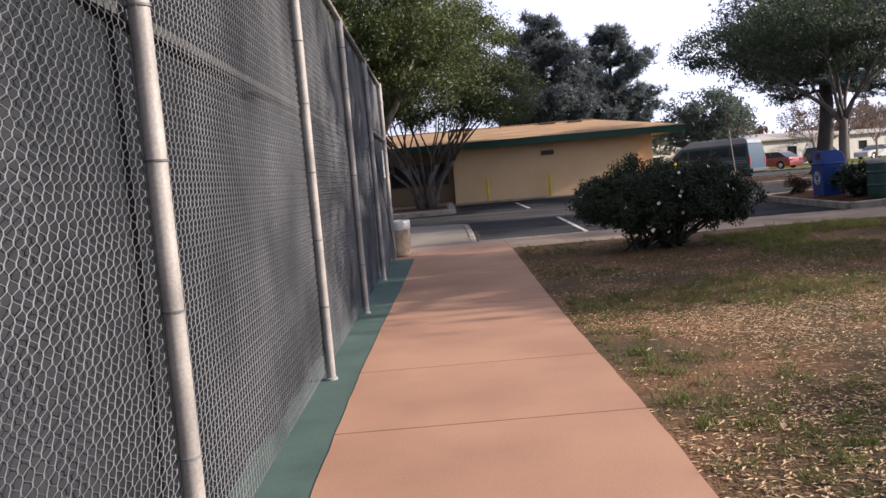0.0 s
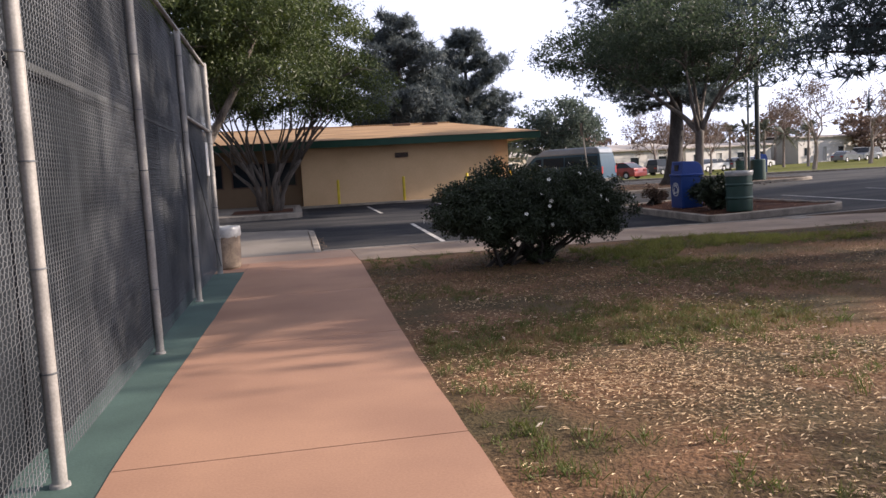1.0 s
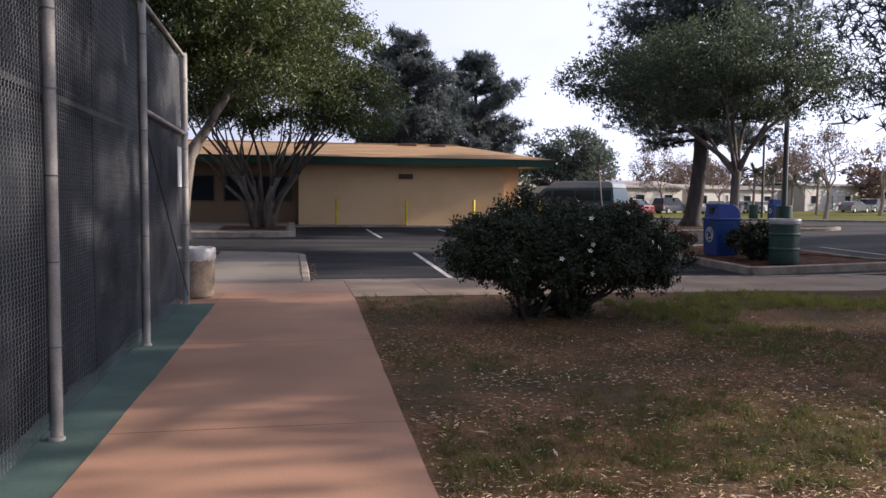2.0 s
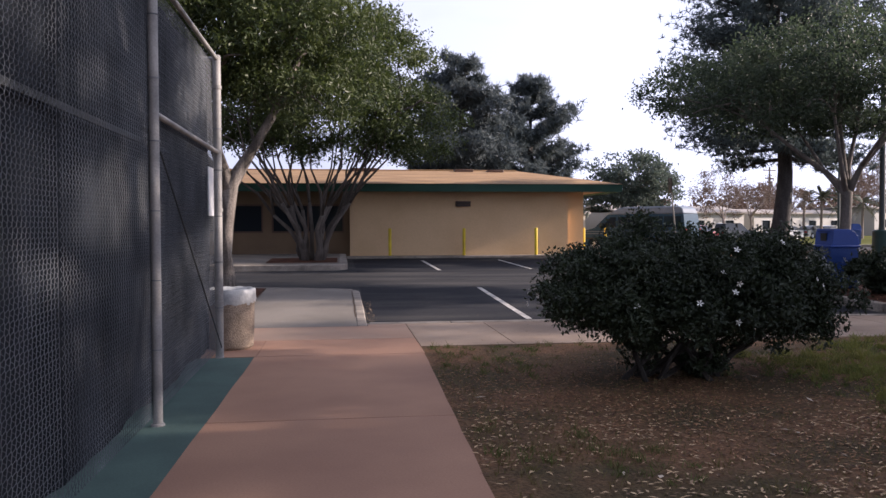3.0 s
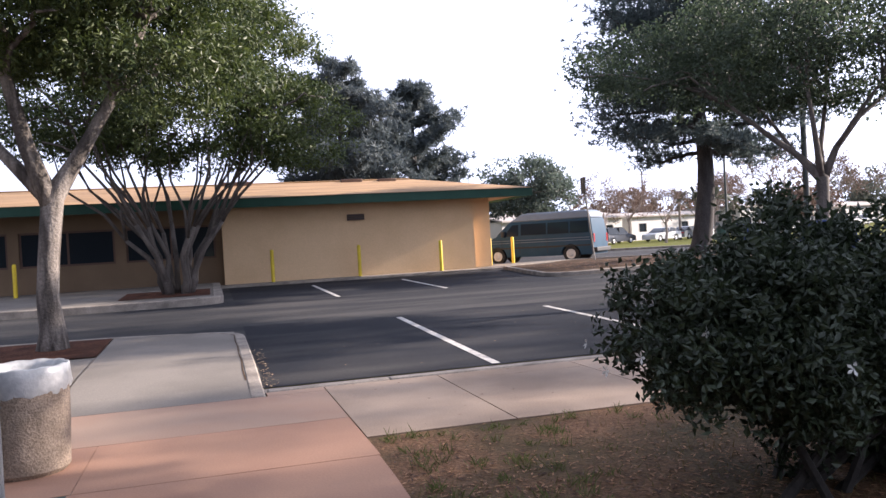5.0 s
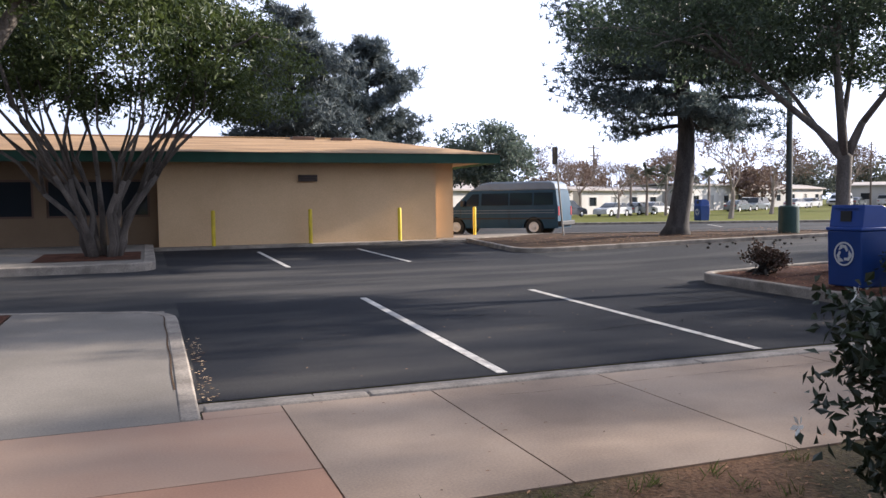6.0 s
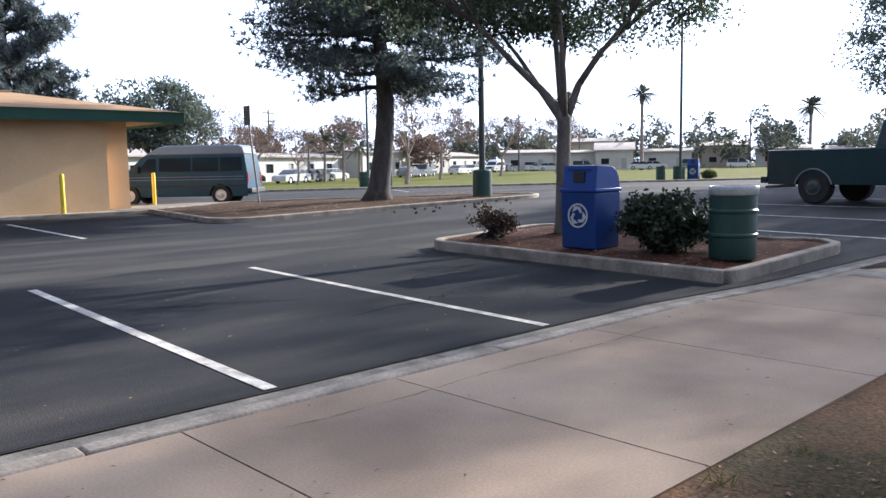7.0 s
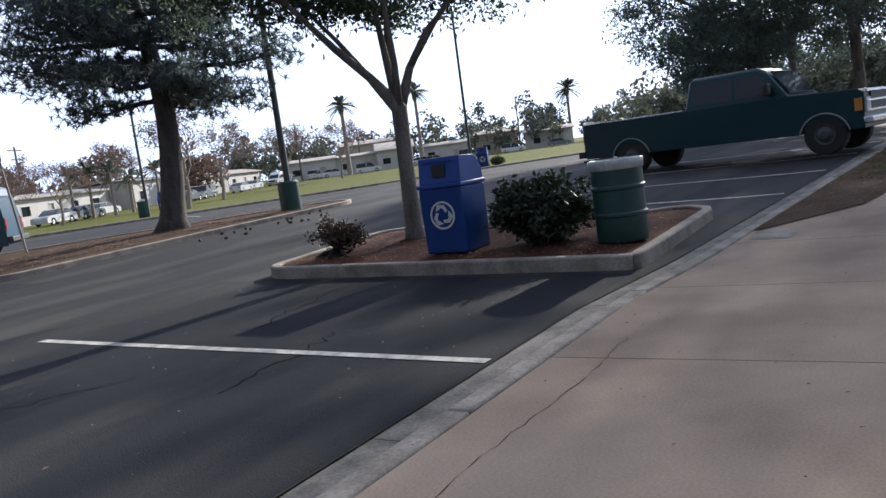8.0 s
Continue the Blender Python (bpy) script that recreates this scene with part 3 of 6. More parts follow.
def pine_tree(name, base, height, trunk_r, tiers, label, lean=(0, 0), tuft=0.30, per=9, spread=2.6, group="", z_first=3.5, n_tuft=130, bark="trunk_dark", width=0.028, mat="needle", bow=(0, 0)):
    """A pine: a straight trunk, whorls of limbs and tufts of needles on their outer halves. tiers: (z, reach) pairs."""
    bx, by = base
    bz = gh(bx, by)
    t = empty(name, (bx, by, bz), label=label, category="tree", group=group)
    bm = bmesh.new()
    n = 15
    zs = np.linspace(-0.1, height, n)
    u_ = np.clip(zs / height, 0, 1) ** 1.5
    sway = np.sin(np.pi * np.clip(zs / 5.8, 0, 1))
    cx, cy = lean[0] * u_ + bow[0] * sway, lean[1] * u_ + bow[1] * sway
    rad = trunk_r * (1 - 0.85 * zs / height)
    rad[0] *= 1.7
    zs2 = np.insert(zs, 1, 0.35)
    tube(bm, [(np.interp(z, zs, cx), np.interp(z, zs, cy), z) for z in zs2], [float(v) for v in np.insert(rad, 1, trunk_r * 1.06)], 12)
    tufts = []
    for z, reach, *dip in tiers:
        lo, hi = dip or (-0.05, 0.32)
        k = int(rng.integers(5, 8))
        a0 = rng.uniform(0, 6.28)
        for j in range(k):
            a = a0 + 6.283 * j / k + rng.normal() * 0.25
            L = reach * rng.uniform(0.65, 1.12)
            s = np.array([np.interp(z, zs, cx), np.interp(z, zs, cy), z + rng.normal() * 0.15])
            e = s + np.array([math.cos(a) * L, math.sin(a) * L, L * rng.uniform(lo, hi)])
            p = bend(s, e, 6, 0.12, -0.06 * L)
            tube(bm, p, np.linspace(0.03 + 0.018 * L, 0.012, 6), 6)
            m = int(n_tuft * L / 3)
            u = rng.uniform(0.16, 1.06, m) ** 0.8
            c = s + (e - s) * u[:, None]
            side = np.clip(rng.normal(size=(m, 3)), -1.35, 1.35) * np.array([0.25, 0.25, 0.18]) * (0.5 + 0.28 * L)
            tufts.append(c + side * (0.5 + 0.7 * u[:, None]))
    part("trunk", bm, bark, t, smooth=True)
    T = np.concatenate(tufts)
    P = np.repeat(T, per, 0)
    n = len(P)
    d = rng.normal(size=(n, 3))
    d[:, 2] += 0.35
    d = unit(d)
    s = unit(np.cross(d, rng.normal(size=(n, 3))))
    L = (tuft * rng.uniform(0.5, 1.2, n))[:, None]
    V = np.stack([P - s * width, P + s * width, P + d * L + s * width * 0.3, P + d * L - s * width * 0.3], 1).reshape(-1, 3)
    F = np.arange(n)[:, None] * 4 + np.array([[0, 1, 2, 3]])
    fast("crown", V, F, mat, t)
    return t

# ---- large structure: ground, paving, kerbs ----


def y_kerb(x):
    """North edge of the footway's kerb."""
    x = np.asarray(x, float)
    return 19.03 - 0.11 * np.clip(x - 7.6, 0, 17) - 0.05 * np.clip(x - 24.6, 0, 60)


def y_field(x):
    """South edge of the far lawn."""
    return 51.6 - 0.494 * (np.asarray(x, float) - 22.7)


def graded(lo, hi, fine_lo, fine_hi, step, far_n):
    inner = np.arange(fine_lo, fine_hi + 0.01, step)
    k = np.linspace(0, 1, far_n + 1)[1:] ** 3
    return np.concatenate([(fine_lo + (lo - fine_lo) * k)[::-1], inner, fine_hi + (hi - fine_hi) * k])


gx, gy = graded(-1800, 1800, -40, 100, 2.0, 14), graded(-1800, 1800, -20, 110, 2.0, 14)
GX, GY = np.meshgrid(gx, gy)
GV = np.stack([GX, GY, gz(GX, GY) - 0.06], -1).reshape(-1, 3)
gi = (np.arange(len(gy) - 1)[:, None] * len(gx) + np.arange(len(gx) - 1)[None, :]).ravel()
ground = fast("ground", GV, np.stack([gi, gi + 1, gi + len(gx) + 1, gi + len(gx)], 1), "field")
tagged(ground, "open lawn of short yellow-green grass", "lawn", kind="structure")

lot = strip("road", -45, 62, y_kerb, y_field, 110, 60, -0.02, "asphalt")
tagged(lot, "dark patched asphalt of the car park", "car park", kind="structure")
court = strip("court", -26, -0.60, -16, 15.98, 30, 40, -0.004, "green")
tagged(court, "green painted sports court surface", "court", kind="structure")
lawn = strip("lawn", 0.9, 60, -18, lambda v: np.minimum(16.42, y_kerb(v) - 2.60), 60, 40, -0.012, "lawn_near")
tagged(lawn, "thin dry lawn with bare earth and fallen leaves", "lawn", kind="structure")
side_ground = strip("earth", -14, -1.1, 15.9, 24.5, 10, 10, -0.01, "concrete")
tagged(side_ground, "plain concrete beside the court", "pavement", kind="structure")

# footway slabs and the red path, each slab a piece with its joints left open
bed = strip("pavement", -1.4, 62, 16.3, lambda v: y_kerb(v) - 0.35, 60, 3, -0.04, "dirt")
tagged(bed, "beige concrete footway laid in slabs", "footway", kind="structure")
cuts = [1.24, 2.40, 3.88, 6.02] + [6.02 + 2.13 * k for k in range(1, 24)]
for a, b in zip(cuts, cuts[1:]):
    strip("slab", a + 0.006, b - 0.006, lambda v: np.minimum(16.40, y_kerb(v) - 2.62), lambda v: y_kerb(v) - 0.398, 4, 4, 0.0, "concrete", bed, thick=0.05)


def x_path(y):
    return 0.76 + 0.0295 * y + 0.07 * np.exp(-((y - 5.0) / 2.8) ** 2)


path = strip("path", -0.70, 1.2, -16, 18.4, 2, 20, -0.03, "dirt")
tagged(path, "red-tinted concrete path laid in slabs", "path", kind="structure")


def red_slab(y0, y1, xl, right=None, material="red"):
    ys = np.linspace(y0 + 0.005, y1 - 0.005, 7)
    n = len(ys)
    left = (-0.865 + 0.0135 * ys - 0.05 * np.exp(-((ys - 7.5) / 3.6) ** 2) if xl is None else xl) + (0.004 * np.sin(ys * 9.0) if right is None else 0 * ys)
    V = [(l, y, 0.0) for l, y in zip(left, ys)] + [(x_path(y) + 0.004 * math.sin(y * 7) if right is None else right, y, 0.0) for y in ys]
    V += [(x, y, -0.04) for x, y, z in V]
    F = [(i, i + n, i + n + 1, i + 1) for i in range(n - 1)] + [(0, n, 3 * n, 2 * n), (2 * n - 1, n - 1, 3 * n - 1, 4 * n - 1)]
    F += [(i + n, i + 3 * n, i + 3 * n + 1, i + n + 1) for i in range(n - 1)]
    fast("slab", V, F, material, path)


red_cuts = [-16, -13, -10, -7, -4, -0.8, 0.75, 2.30, 3.85, 5.36, 6.86, 9.86, 12.87, 15.88]
for a, b in zip(red_cuts, red_cuts[1:]):
    red_slab(a, b, None)
red_slab(15.88, 17.13, -0.635, 1.235)
red_slab(15.88, 17.13, -1.30, -0.64)
red_slab(17.13, 18.445, -1.30, 1.235, "red_worn")
red_slab(18.44, 18.645, 0.685, 1.235, "red_worn")

kerb = new("kerb", None)
tagged(kerb, "worn grey concrete kerb edging the car park", "kerb", kind="structure")
kerb_cuts = [0.70, 1.92] + [1.92 + 3.05 * k for k in range(1, 20)]
for a, b in zip(kerb_cuts, kerb_cuts[1:]):
    bm = bmesh.new()
    run(bm, [(x, float(y_kerb(x)) - 0.305) for x in np.linspace(a + 0.004, b - 0.004, 4)], 0.155, 0.010)
    part("kerb_length", bm, "kerb", kerb, bevel=0.018)
    strip("gutter_length", a - 0.374, b - 0.384, lambda v: y_kerb(v) - 0.232, lambda v: y_kerb(v) + 0.004 * np.sin(v * 11), 12, 2, -0.030, "gutter", kerb, thick=0.04)

# concrete apron with its own kerb, beside the first parking bay
apron = strip("apron", -1.22, 0.535, 18.452, 23.45, 6, 16, 0.072, "pad", thick=0.16)
strip("apron_back", -1.22, 0.05, 23.45, lambda v: 23.5 + 0.30 * np.clip(0.05 - v, 0, 2), 6, 2, 0.072, "pad", apron, thick=0.16)
tagged(apron, "pale concrete kerb ramp and apron", "apron", kind="structure")
bm = bmesh.new()
run(bm, dense([(0.60, 18.46), (0.60, 22.7)], 0.3) + arc(-0.10, 22.85, 0.70, 0, 90)[1:] + dense([(-0.3, 23.66), (-1.4, 23.95), (-9, 24.6)]), 0.15, 0.078)
part("kerb_length", bm, "kerb", kerb, bevel=0.02)
for o in (apron, kerb.children[-1]):
    for vert in o.data.vertices:
        if vert.co.x > -1.3:
            vert.co.z -= 0.072 * (1 - float(smoothstep(18.4, 20.4, vert.co.y)))
V = []
for k in range(17):
    y = 19.3 + 0.25 * k
    x = 0.515 + 0.006 * math.sin(y * 5) - (0.035 * max(0.0, y - 22.6) ** 2)
    z = 0.0755 - 0.072 * (1 - float(smoothstep(18.4, 20.4, y))) + gh(x, y)
    V += [(x, y, z), (x + 0.014, y, z)]
fast("joint", V, [(2 * k, 2 * k + 1, 2 * k + 3, 2 * k + 2) for k in range(16)], "dirt", apron)
tree_bed = strip("planting_bed", -8, -1.24, 21.9, 23.95, 8, 4, 0.075, "bark_dirt")
tagged(tree_bed, "brown earth planting bed with leaf litter", "planting bed", kind="structure")
strip("slab", -8, -1.24, 18.5, 21.9, 8, 4, 0.06, "pad", side_ground)

# raised walk in front of the hall, with the planting square of the many-stemmed tree
hall_walk = strip("hall_walk", -24, 0.40, 30.25, 36.9, 20, 8, 0.13, "pad", thick=0.1)
tagged(hall_walk, "raised pale concrete walk in front of the hall", "footway", kind="structure")
bm = bmesh.new()
run(bm, dense([(-24, 30.1), (-0.1, 30.1)], 1.0) + arc(-0.1, 30.6, 0.5, -90, 0)[1:] + dense([(0.4, 30.8), (0.4, 36.2)]), 0.24, 0.15)
part("kerb_length", bm, "kerb", kerb, bevel=0.02)
square = strip("planting_square", -1.9, 0.22, 31.2, 33.6, 4, 4, 0.145, "bark_dirt")
tagged(square, "square of dark earth round tree stems", "planting bed", kind="structure")
hall_step = strip("hall_step", 0.5, 10.6, 35.75, 36.5, 12, 2, 0.05, "kerb", thick=0.15)
tagged(hall_step, "low concrete edge along the hall wall", "kerb", kind="structure")
side_walk = strip("side_walk", 9.0, 12.6, 36.0, 43.5, 4, 8, 0.06, "pad", thick=0.12)
tagged(side_walk, "pale concrete walk beside the hall", "footway", kind="structure")


def island(name, outline, top, soil, label, kerb_w=0.14):
    """A kerbed planting island from a closed outline."""
    t = empty(name, label=label, category="planting island", kind="structure")
    pts = dense(outline + outline[:1], 0.6)
    bm = bmesh.new()
    run(bm, pts, kerb_w, top)
    part("kerb_length", bm, "kerb", t, bevel=0.02)
    bm = bmesh.new()
    cx, cy = sum(p[0] for p in outline) / len(outline), sum(p[1] for p in outline) / len(outline)
    rings = []
    for s in (1.0, 0.66, 0.33):
        ring = []
        for x, y in pts[:-1]:
            px, py = cx + (x - cx) * s, cy + (y - cy) * s
            ring.append(bm.verts.new((px, py, gh(px, py) + top - 0.035 + (0.06 * (1 - s)) + 0.02 * math.sin(px * 5) * math.cos(py * 4))))
        rings.append(ring)
    for a, b in zip(rings, rings[1:]):
        for i in range(len(a)):
            bm.faces.new((a[i], a[(i + 1) % len(a)], b[(i + 1) % len(a)], b[i]))
    bm.faces.new(rings[-1])
    part("soil", bm, soil, t, smooth=True)
    return t


island("tree_island", [(9.22, 19.10), (12.2, 19.05)] + arc(12.2, 19.5, 0.45, -60, 60, 3) + [(12.2, 23.4)] + arc(11.7, 23.7, 0.5, 10, 90, 3) + [(9.75, 24.15)] + arc(9.62, 23.75, 0.42, 90, 180, 4), 0.135, "bark_dirt", "kerbed island of brown mulch in the car park")
island("pine_island", [(9.6, 35.6)] + arc(9.9, 31.6, 0.7, 180, 265, 4) + [(14.0, 31.0), (19.6, 30.9)] + arc(19.7, 31.7, 0.75, -80, 70, 4) + [(15.6, 34.9), (12.4, 36.6)], 0.095, "dirt", "long kerbed bed of dry earth with a pine")

strip_bed = strip("planting_strip", 11.0, 40, lambda v: y_kerb(v) - 1.35 + 0.55 * np.clip(12.6 - v, 0, 1.6), lambda v: y_kerb(v) - 0.39, 40, 3, 0.012, "dirt")
tagged(strip_bed, "bare earth strip between kerb and footway", "planting bed", kind="structure")

# darker sealed coat over the parking bays, with uneven edges
for x0, x1, y0, y1 in ((0.72, 9.0, 19.05, 24.75), (0.75, 9.3, 29.2, 35.72)):
    bay = strip("sealed_bay", x0, x1, (lambda v, y=y0: y + (0.10 * np.sin(v * 1.7) + 0.05 * np.sin(v * 5.1) if y > 25 else 0 * v)), (lambda v, y=y1: y + (0.12 * np.sin(v * 1.3 + 1) + 0.06 * np.sin(v * 4.3) if y < 25 else 0 * v)), 40, 8, -0.0172, "sealed", lot, "dark sealed asphalt of the bays")

# fine cracks in the asphalt
for x0, y0, x1, y1 in ((5.0, 20.6, 6.6, 20.9), (3.6, 22.4, 5.2, 21.7), (6.6, 21.9, 8.6, 22.3), (1.4, 26.2, 6.5, 26.8), (8.0, 27.4, 14.5, 27.0)):
    n = 16
    V = []
    for k in range(n + 1):
        x, y = x0 + (x1 - x0) * k / n, y0 + (y1 - y0) * k / n + rng.normal() * 0.05
        wv = 0.010 * rng.uniform(0.3, 1.2)
        V += [(x, y - wv, gh(x, y) - 0.0140), (x, y + wv, gh(x, y) - 0.0140)]
    fast("crack", V, [(2 * k, 2 * k + 2, 2 * k + 3, 2 * k + 1) for k in range(n)], "crack", lot)

n = 40
V = []
for k in range(n + 1):
    x = 2.8 + 3.7 * k / n
    y, wv = 18.27 + 0.02 * math.sin(x * 3.1) + rng.normal() * 0.008, 0.0028 * rng.uniform(0.1, 1.5)
    V += [(x, y - wv, 0.003), (x, y + wv, 0.003)]
fast("crack", V, [(2 * k, 2 * k + 2, 2 * k + 3, 2 * k + 1) for k in range(n)], "dirt", bed)

# parking stripes
lines = new("parking_stripes", None)
tagged(lines, "worn white painted parking bay stripes", "road marking", kind="structure")


def stripe(x0, y0, x1, y1, w=0.10):
    d = Vector((x1 - x0, y1 - y0, 0)).normalized()
    s = Vector((-d.y, d.x, 0)) * w / 2
    n = 10
    V = []
    for k in range(n + 1):
        p = Vector((x0 + (x1 - x0) * k / n, y0 + (y1 - y0) * k / n, 0))
        for q in (p - s, p + s):
            V.append((q.x, q.y, gh(q.x, q.y) - 0.0120))
    fast("stripe", V, [(2 * k, 2 * k + 1, 2 * k + 3, 2 * k + 2) for k in range(n)], "line", lines)


stripe(3.205, 19.06, 3.33, 24.3)
stripe(5.95, 19.06, 6.03, 24.2)
stripe(3.10, 34.3, 3.12, 29.6)
stripe(5.77, 34.3, 5.84, 29.8)
for k in range(4):
    x = 14.25 + 2.75 * k
    stripe(x, float(y_kerb(x)) + 0.1, x - 0.06, 23.9)
stripe(26, 44, 27.5, 47, 0.1)
stripe(34, 40, 35.5, 43, 0.1)
bm = bmesh.new()
run(bm, [(x, float(y_field(x))) for x in np.arange(-20, 62, 2.0)], 0.3, 0.10)
part("kerb_length", bm, "kerb", kerb, bevel=0.03)

# ---- the hall ----
HX0, HX1, HY = -22.0, 9.14, 36.5
HZ = 0.30
hall = empty("hall", (0, 0, 0), label="low tan stucco hall with a green-edged shallow roof", category="building", kind="structure")


def wall_cut(x0, x1, y0, y1, z0, z1, holes):
    """A wall along x with openings (x0, x1, z0, z1) that go through."""
    bm = bmesh.new()
    xs = x0
    for a, b, c, d in sorted(holes):
        box(bm, xs, a, y0, y1, z0, z1)
        box(bm, a, b, y0, y1, z0, c)
        box(bm, a, b, y0, y1, d, z1)
        xs = b
    box(bm, xs, x1, y0, y1, z0, z1)
    return bm


part("front_wall", boxes((0.68, 8.88, HY, HY + 0.25, HZ - 0.3, 2.75)), "stucco", hall)
part("corner_wall", boxes((8.88, HX1 + 0.5, HY + 0.5, HY + 0.75, HZ - 0.3, 2.75), (8.85, 8.88, HY + 0.25, HY + 0.5, HZ - 0.3, 2.75)), "stucco", hall)
part("side_wall", boxes((HX1 + 0.25, HX1 + 0.5, HY + 0.75, 47.0, HZ - 0.3, 2.75), (0.68, 0.93, HY + 0.25, HY + 1.0, HZ - 0.3, 2.75)), "stucco", hall)
part("back_wall", boxes((HX0, HX1 + 0.5, 47.0, 47.25, HZ - 0.3, 2.75), (HX0, HX0 + 0.25, HY + 0.9, 47, HZ - 0.3, 2.75)), "stucco", hall)
wins = [(-2.2 - 2.98 * k, 0.47 - 2.98 * k, 1.20, 2.26) for k in range(5)]
part("wing_wall", wall_cut(HX0, 0.68, HY + 0.75, HY + 1.0, HZ - 0.3, 2.75, wins), "stucco_shaded", hall, "stucco wall under the eaves, colour darkened for shade")
part("floor_slab", boxes((HX0 + 0.25, HX1 + 0.2, HY + 1.0, 47.0, HZ - 0.25, HZ + 0.02)), "inside", hall)
for a, b, c, d in wins:
    w = part("window", boxes((a, b, HY + 0.82, HY + 0.86, c, c + 0.06), (a, b, HY + 0.82, HY + 0.86, d - 0.06, d), (a, a + 0.06, HY + 0.82, HY + 0.86, c + 0.06, d - 0.06), (b - 0.06, b, HY + 0.82, HY + 0.86, c + 0.06, d - 0.06), ((a + b) / 2 - 0.03, (a + b) / 2 + 0.03, HY + 0.82, HY + 0.86, c + 0.06, d - 0.06)), "vent", hall, "dark brown window frame")
    part("pane", boxes((a + 0.06, (a + b) / 2 - 0.03, HY + 0.835, HY + 0.845, c + 0.06, d - 0.06)), "glass", w)
    part("pane", boxes(((a + b) / 2 + 0.03, b - 0.06, HY + 0.835, HY + 0.845, c + 0.06, d - 0.06)), "glass", w)
EX0, EX1, EY0, EY1 = HX0 - 0.9, 10.75, 35.75, 48.0
part("fascia", boxes((EX0, EX1, EY0, EY0 + 0.05, 2.68, 2.96), (EX1 - 0.05, EX1, EY0 + 0.05, EY1, 2.68, 2.96), (EX0, EX1 - 0.05, EY1 - 0.05, EY1, 2.68, 2.96)), "fascia", hall, "dark green painted fascia board")
part("soffit", boxes((EX0, EX1 - 0.05, EY0 + 0.05, EY1 - 0.05, 2.75, 2.80)), "stucco_shaded", hall)
bm = bmesh.new()
e, rz_, ry_ = 2.965, 3.84, 41.6
ov = 0.04
q = [bm.verts.new(v) for v in ((EX0 - ov, EY0 - ov, e), (EX1 + ov, EY0 - ov, e), (EX1 + ov, EY1 + ov, e), (EX0 - ov, EY1 + ov, e), (EX0 + 4, ry_, rz_), (8.0, ry_, rz_))]
for f in ((0, 1, 5, 4), (1, 2, 5), (2, 3, 4, 5), (3, 0, 4), (3, 2, 1, 0)):
    bm.faces.new([q[i] for i in f])
part("roof", bm, "roof", hall, "tan gravel-coated shallow hipped roof")
part("ridge_cap", boxes((EX0 + 4, 8.0, ry_ - 0.16, ry_ + 0.16, rz_ - 0.05, rz_ + 0.03)), "roof", hall, bevel=0.02)
for x0, x1, y0, z0, z1 in ((0.8, 1.9, 41.0, 3.74, 3.90), (5.2, 6.0, 40.9, 3.70, 3.86), (6.6, 7.3, 40.8, 3.68, 3.83)):
    part("roof_hatch", boxes((x0, x1, y0, y0 + 0.45, z0, z1)), "vent", hall, "low brown roof hatch", bevel=0.02)
# small hooded vent
bm = bmesh.new()
prism([(-0.28, 0.0), (0.28, 0.0), (0.28, 0.2), (-0.28, 0.2)], 0.10, bm)
v = part("wall_vent", bm, "vent", hall, "brown hooded wall vent", bevel=0.01)
v.location = (4.86, HY - 0.05, 2.16)
for k in range(3):
    s = part("slat", boxes((-0.26, 0.26, -0.085, -0.05, 0.03 + 0.055 * k, 0.055 + 0.055 * k)), "trim", v)

# ---- bollards ----


def bollard(x, y, h=1.05):
    t = empty("bollard", (x, y, gh(x, y) + 0.0), label="yellow painted steel bollard by the hall", category="bollard", group="bollards by the hall")
    part("post", lathe([(0.057, -0.05), (0.057, h - 0.04), (0.05, h - 0.015), (0.03, h)], 16), "yellow", t, smooth=False)
    part("collar", lathe([(0.10, -0.02), (0.10, 0.055), (0.075, 0.065)], 16), "kerb", t)
    return t


for x, y in ((2.105, 35.98), (4.82, 35.98), (7.52, 35.98), (10.1, 38.4), (11.25, 39.1), (-4.95, 35.4)):
    bollard(x, y, 1.06)

# ---- court fence ----
FX, FH = -1.03, 3.28
POSTS = [-11.9, -8.85, -5.8, -2.72, 0.40, 3.47, 6.75, 9.80, 12.86, 15.90]
fence = empty("fence", (FX, 0, 0), label="tall chain-link court fence with dark windscreen cloth", category="fence", kind="structure")
for i, y in enumerate(POSTS):
    r = 0.045 if i == len(POSTS) - 1 else 0.036
    ztop = FH if i == len(POSTS) - 1 else FH - 0.03
    p = part("post", lathe([(r, -0.05), (r, ztop), (r * 0.8, ztop + 0.02)], 14, 0, y), "steel", fence, smooth=False)
    part("footing", lathe([(0.052, -0.02), (0.048, 0.010), (0.038, 0.016)], 12, 0, y), "steel", p)
    for z in (0.55, 1.05, 1.55, 2.05, 2.5, 2.95):
        part("tie_wire", lathe([(r + 0.006, z - 0.004), (r + 0.006, z + 0.004)], 10, 0, y), "wire", p)
part("top_rail", tube(bmesh.new(), [(0, -13, FH - 0.02), (0, 15.9, FH - 0.02)], [0.024, 0.024], 10), "steel", fence)
part("brace_rail", tube(bmesh.new(), [(0, 12.9, 2.25), (0, 15.87, 2.25)], [0.024, 0.024], 10), "steel", fence)
part("truss_rod", tube(bmesh.new(), [(0.03, 12.92, 1.98), (0.03, 15.85, 0.12)], [0.007, 0.007], 6), "hem", fence)
for z in (2.25, 2.95, 1.62, 0.6):
    part("clamp", lathe([(0.052, z - 0.018), (0.052, z + 0.018)], 14, 0, 15.9), "steel", fence)
part("plate", boxes((-0.035, -0.02, 15.42, 15.74, 1.55, 2.06)), "white", fence, "blank white sign plate", bevel=0.004)
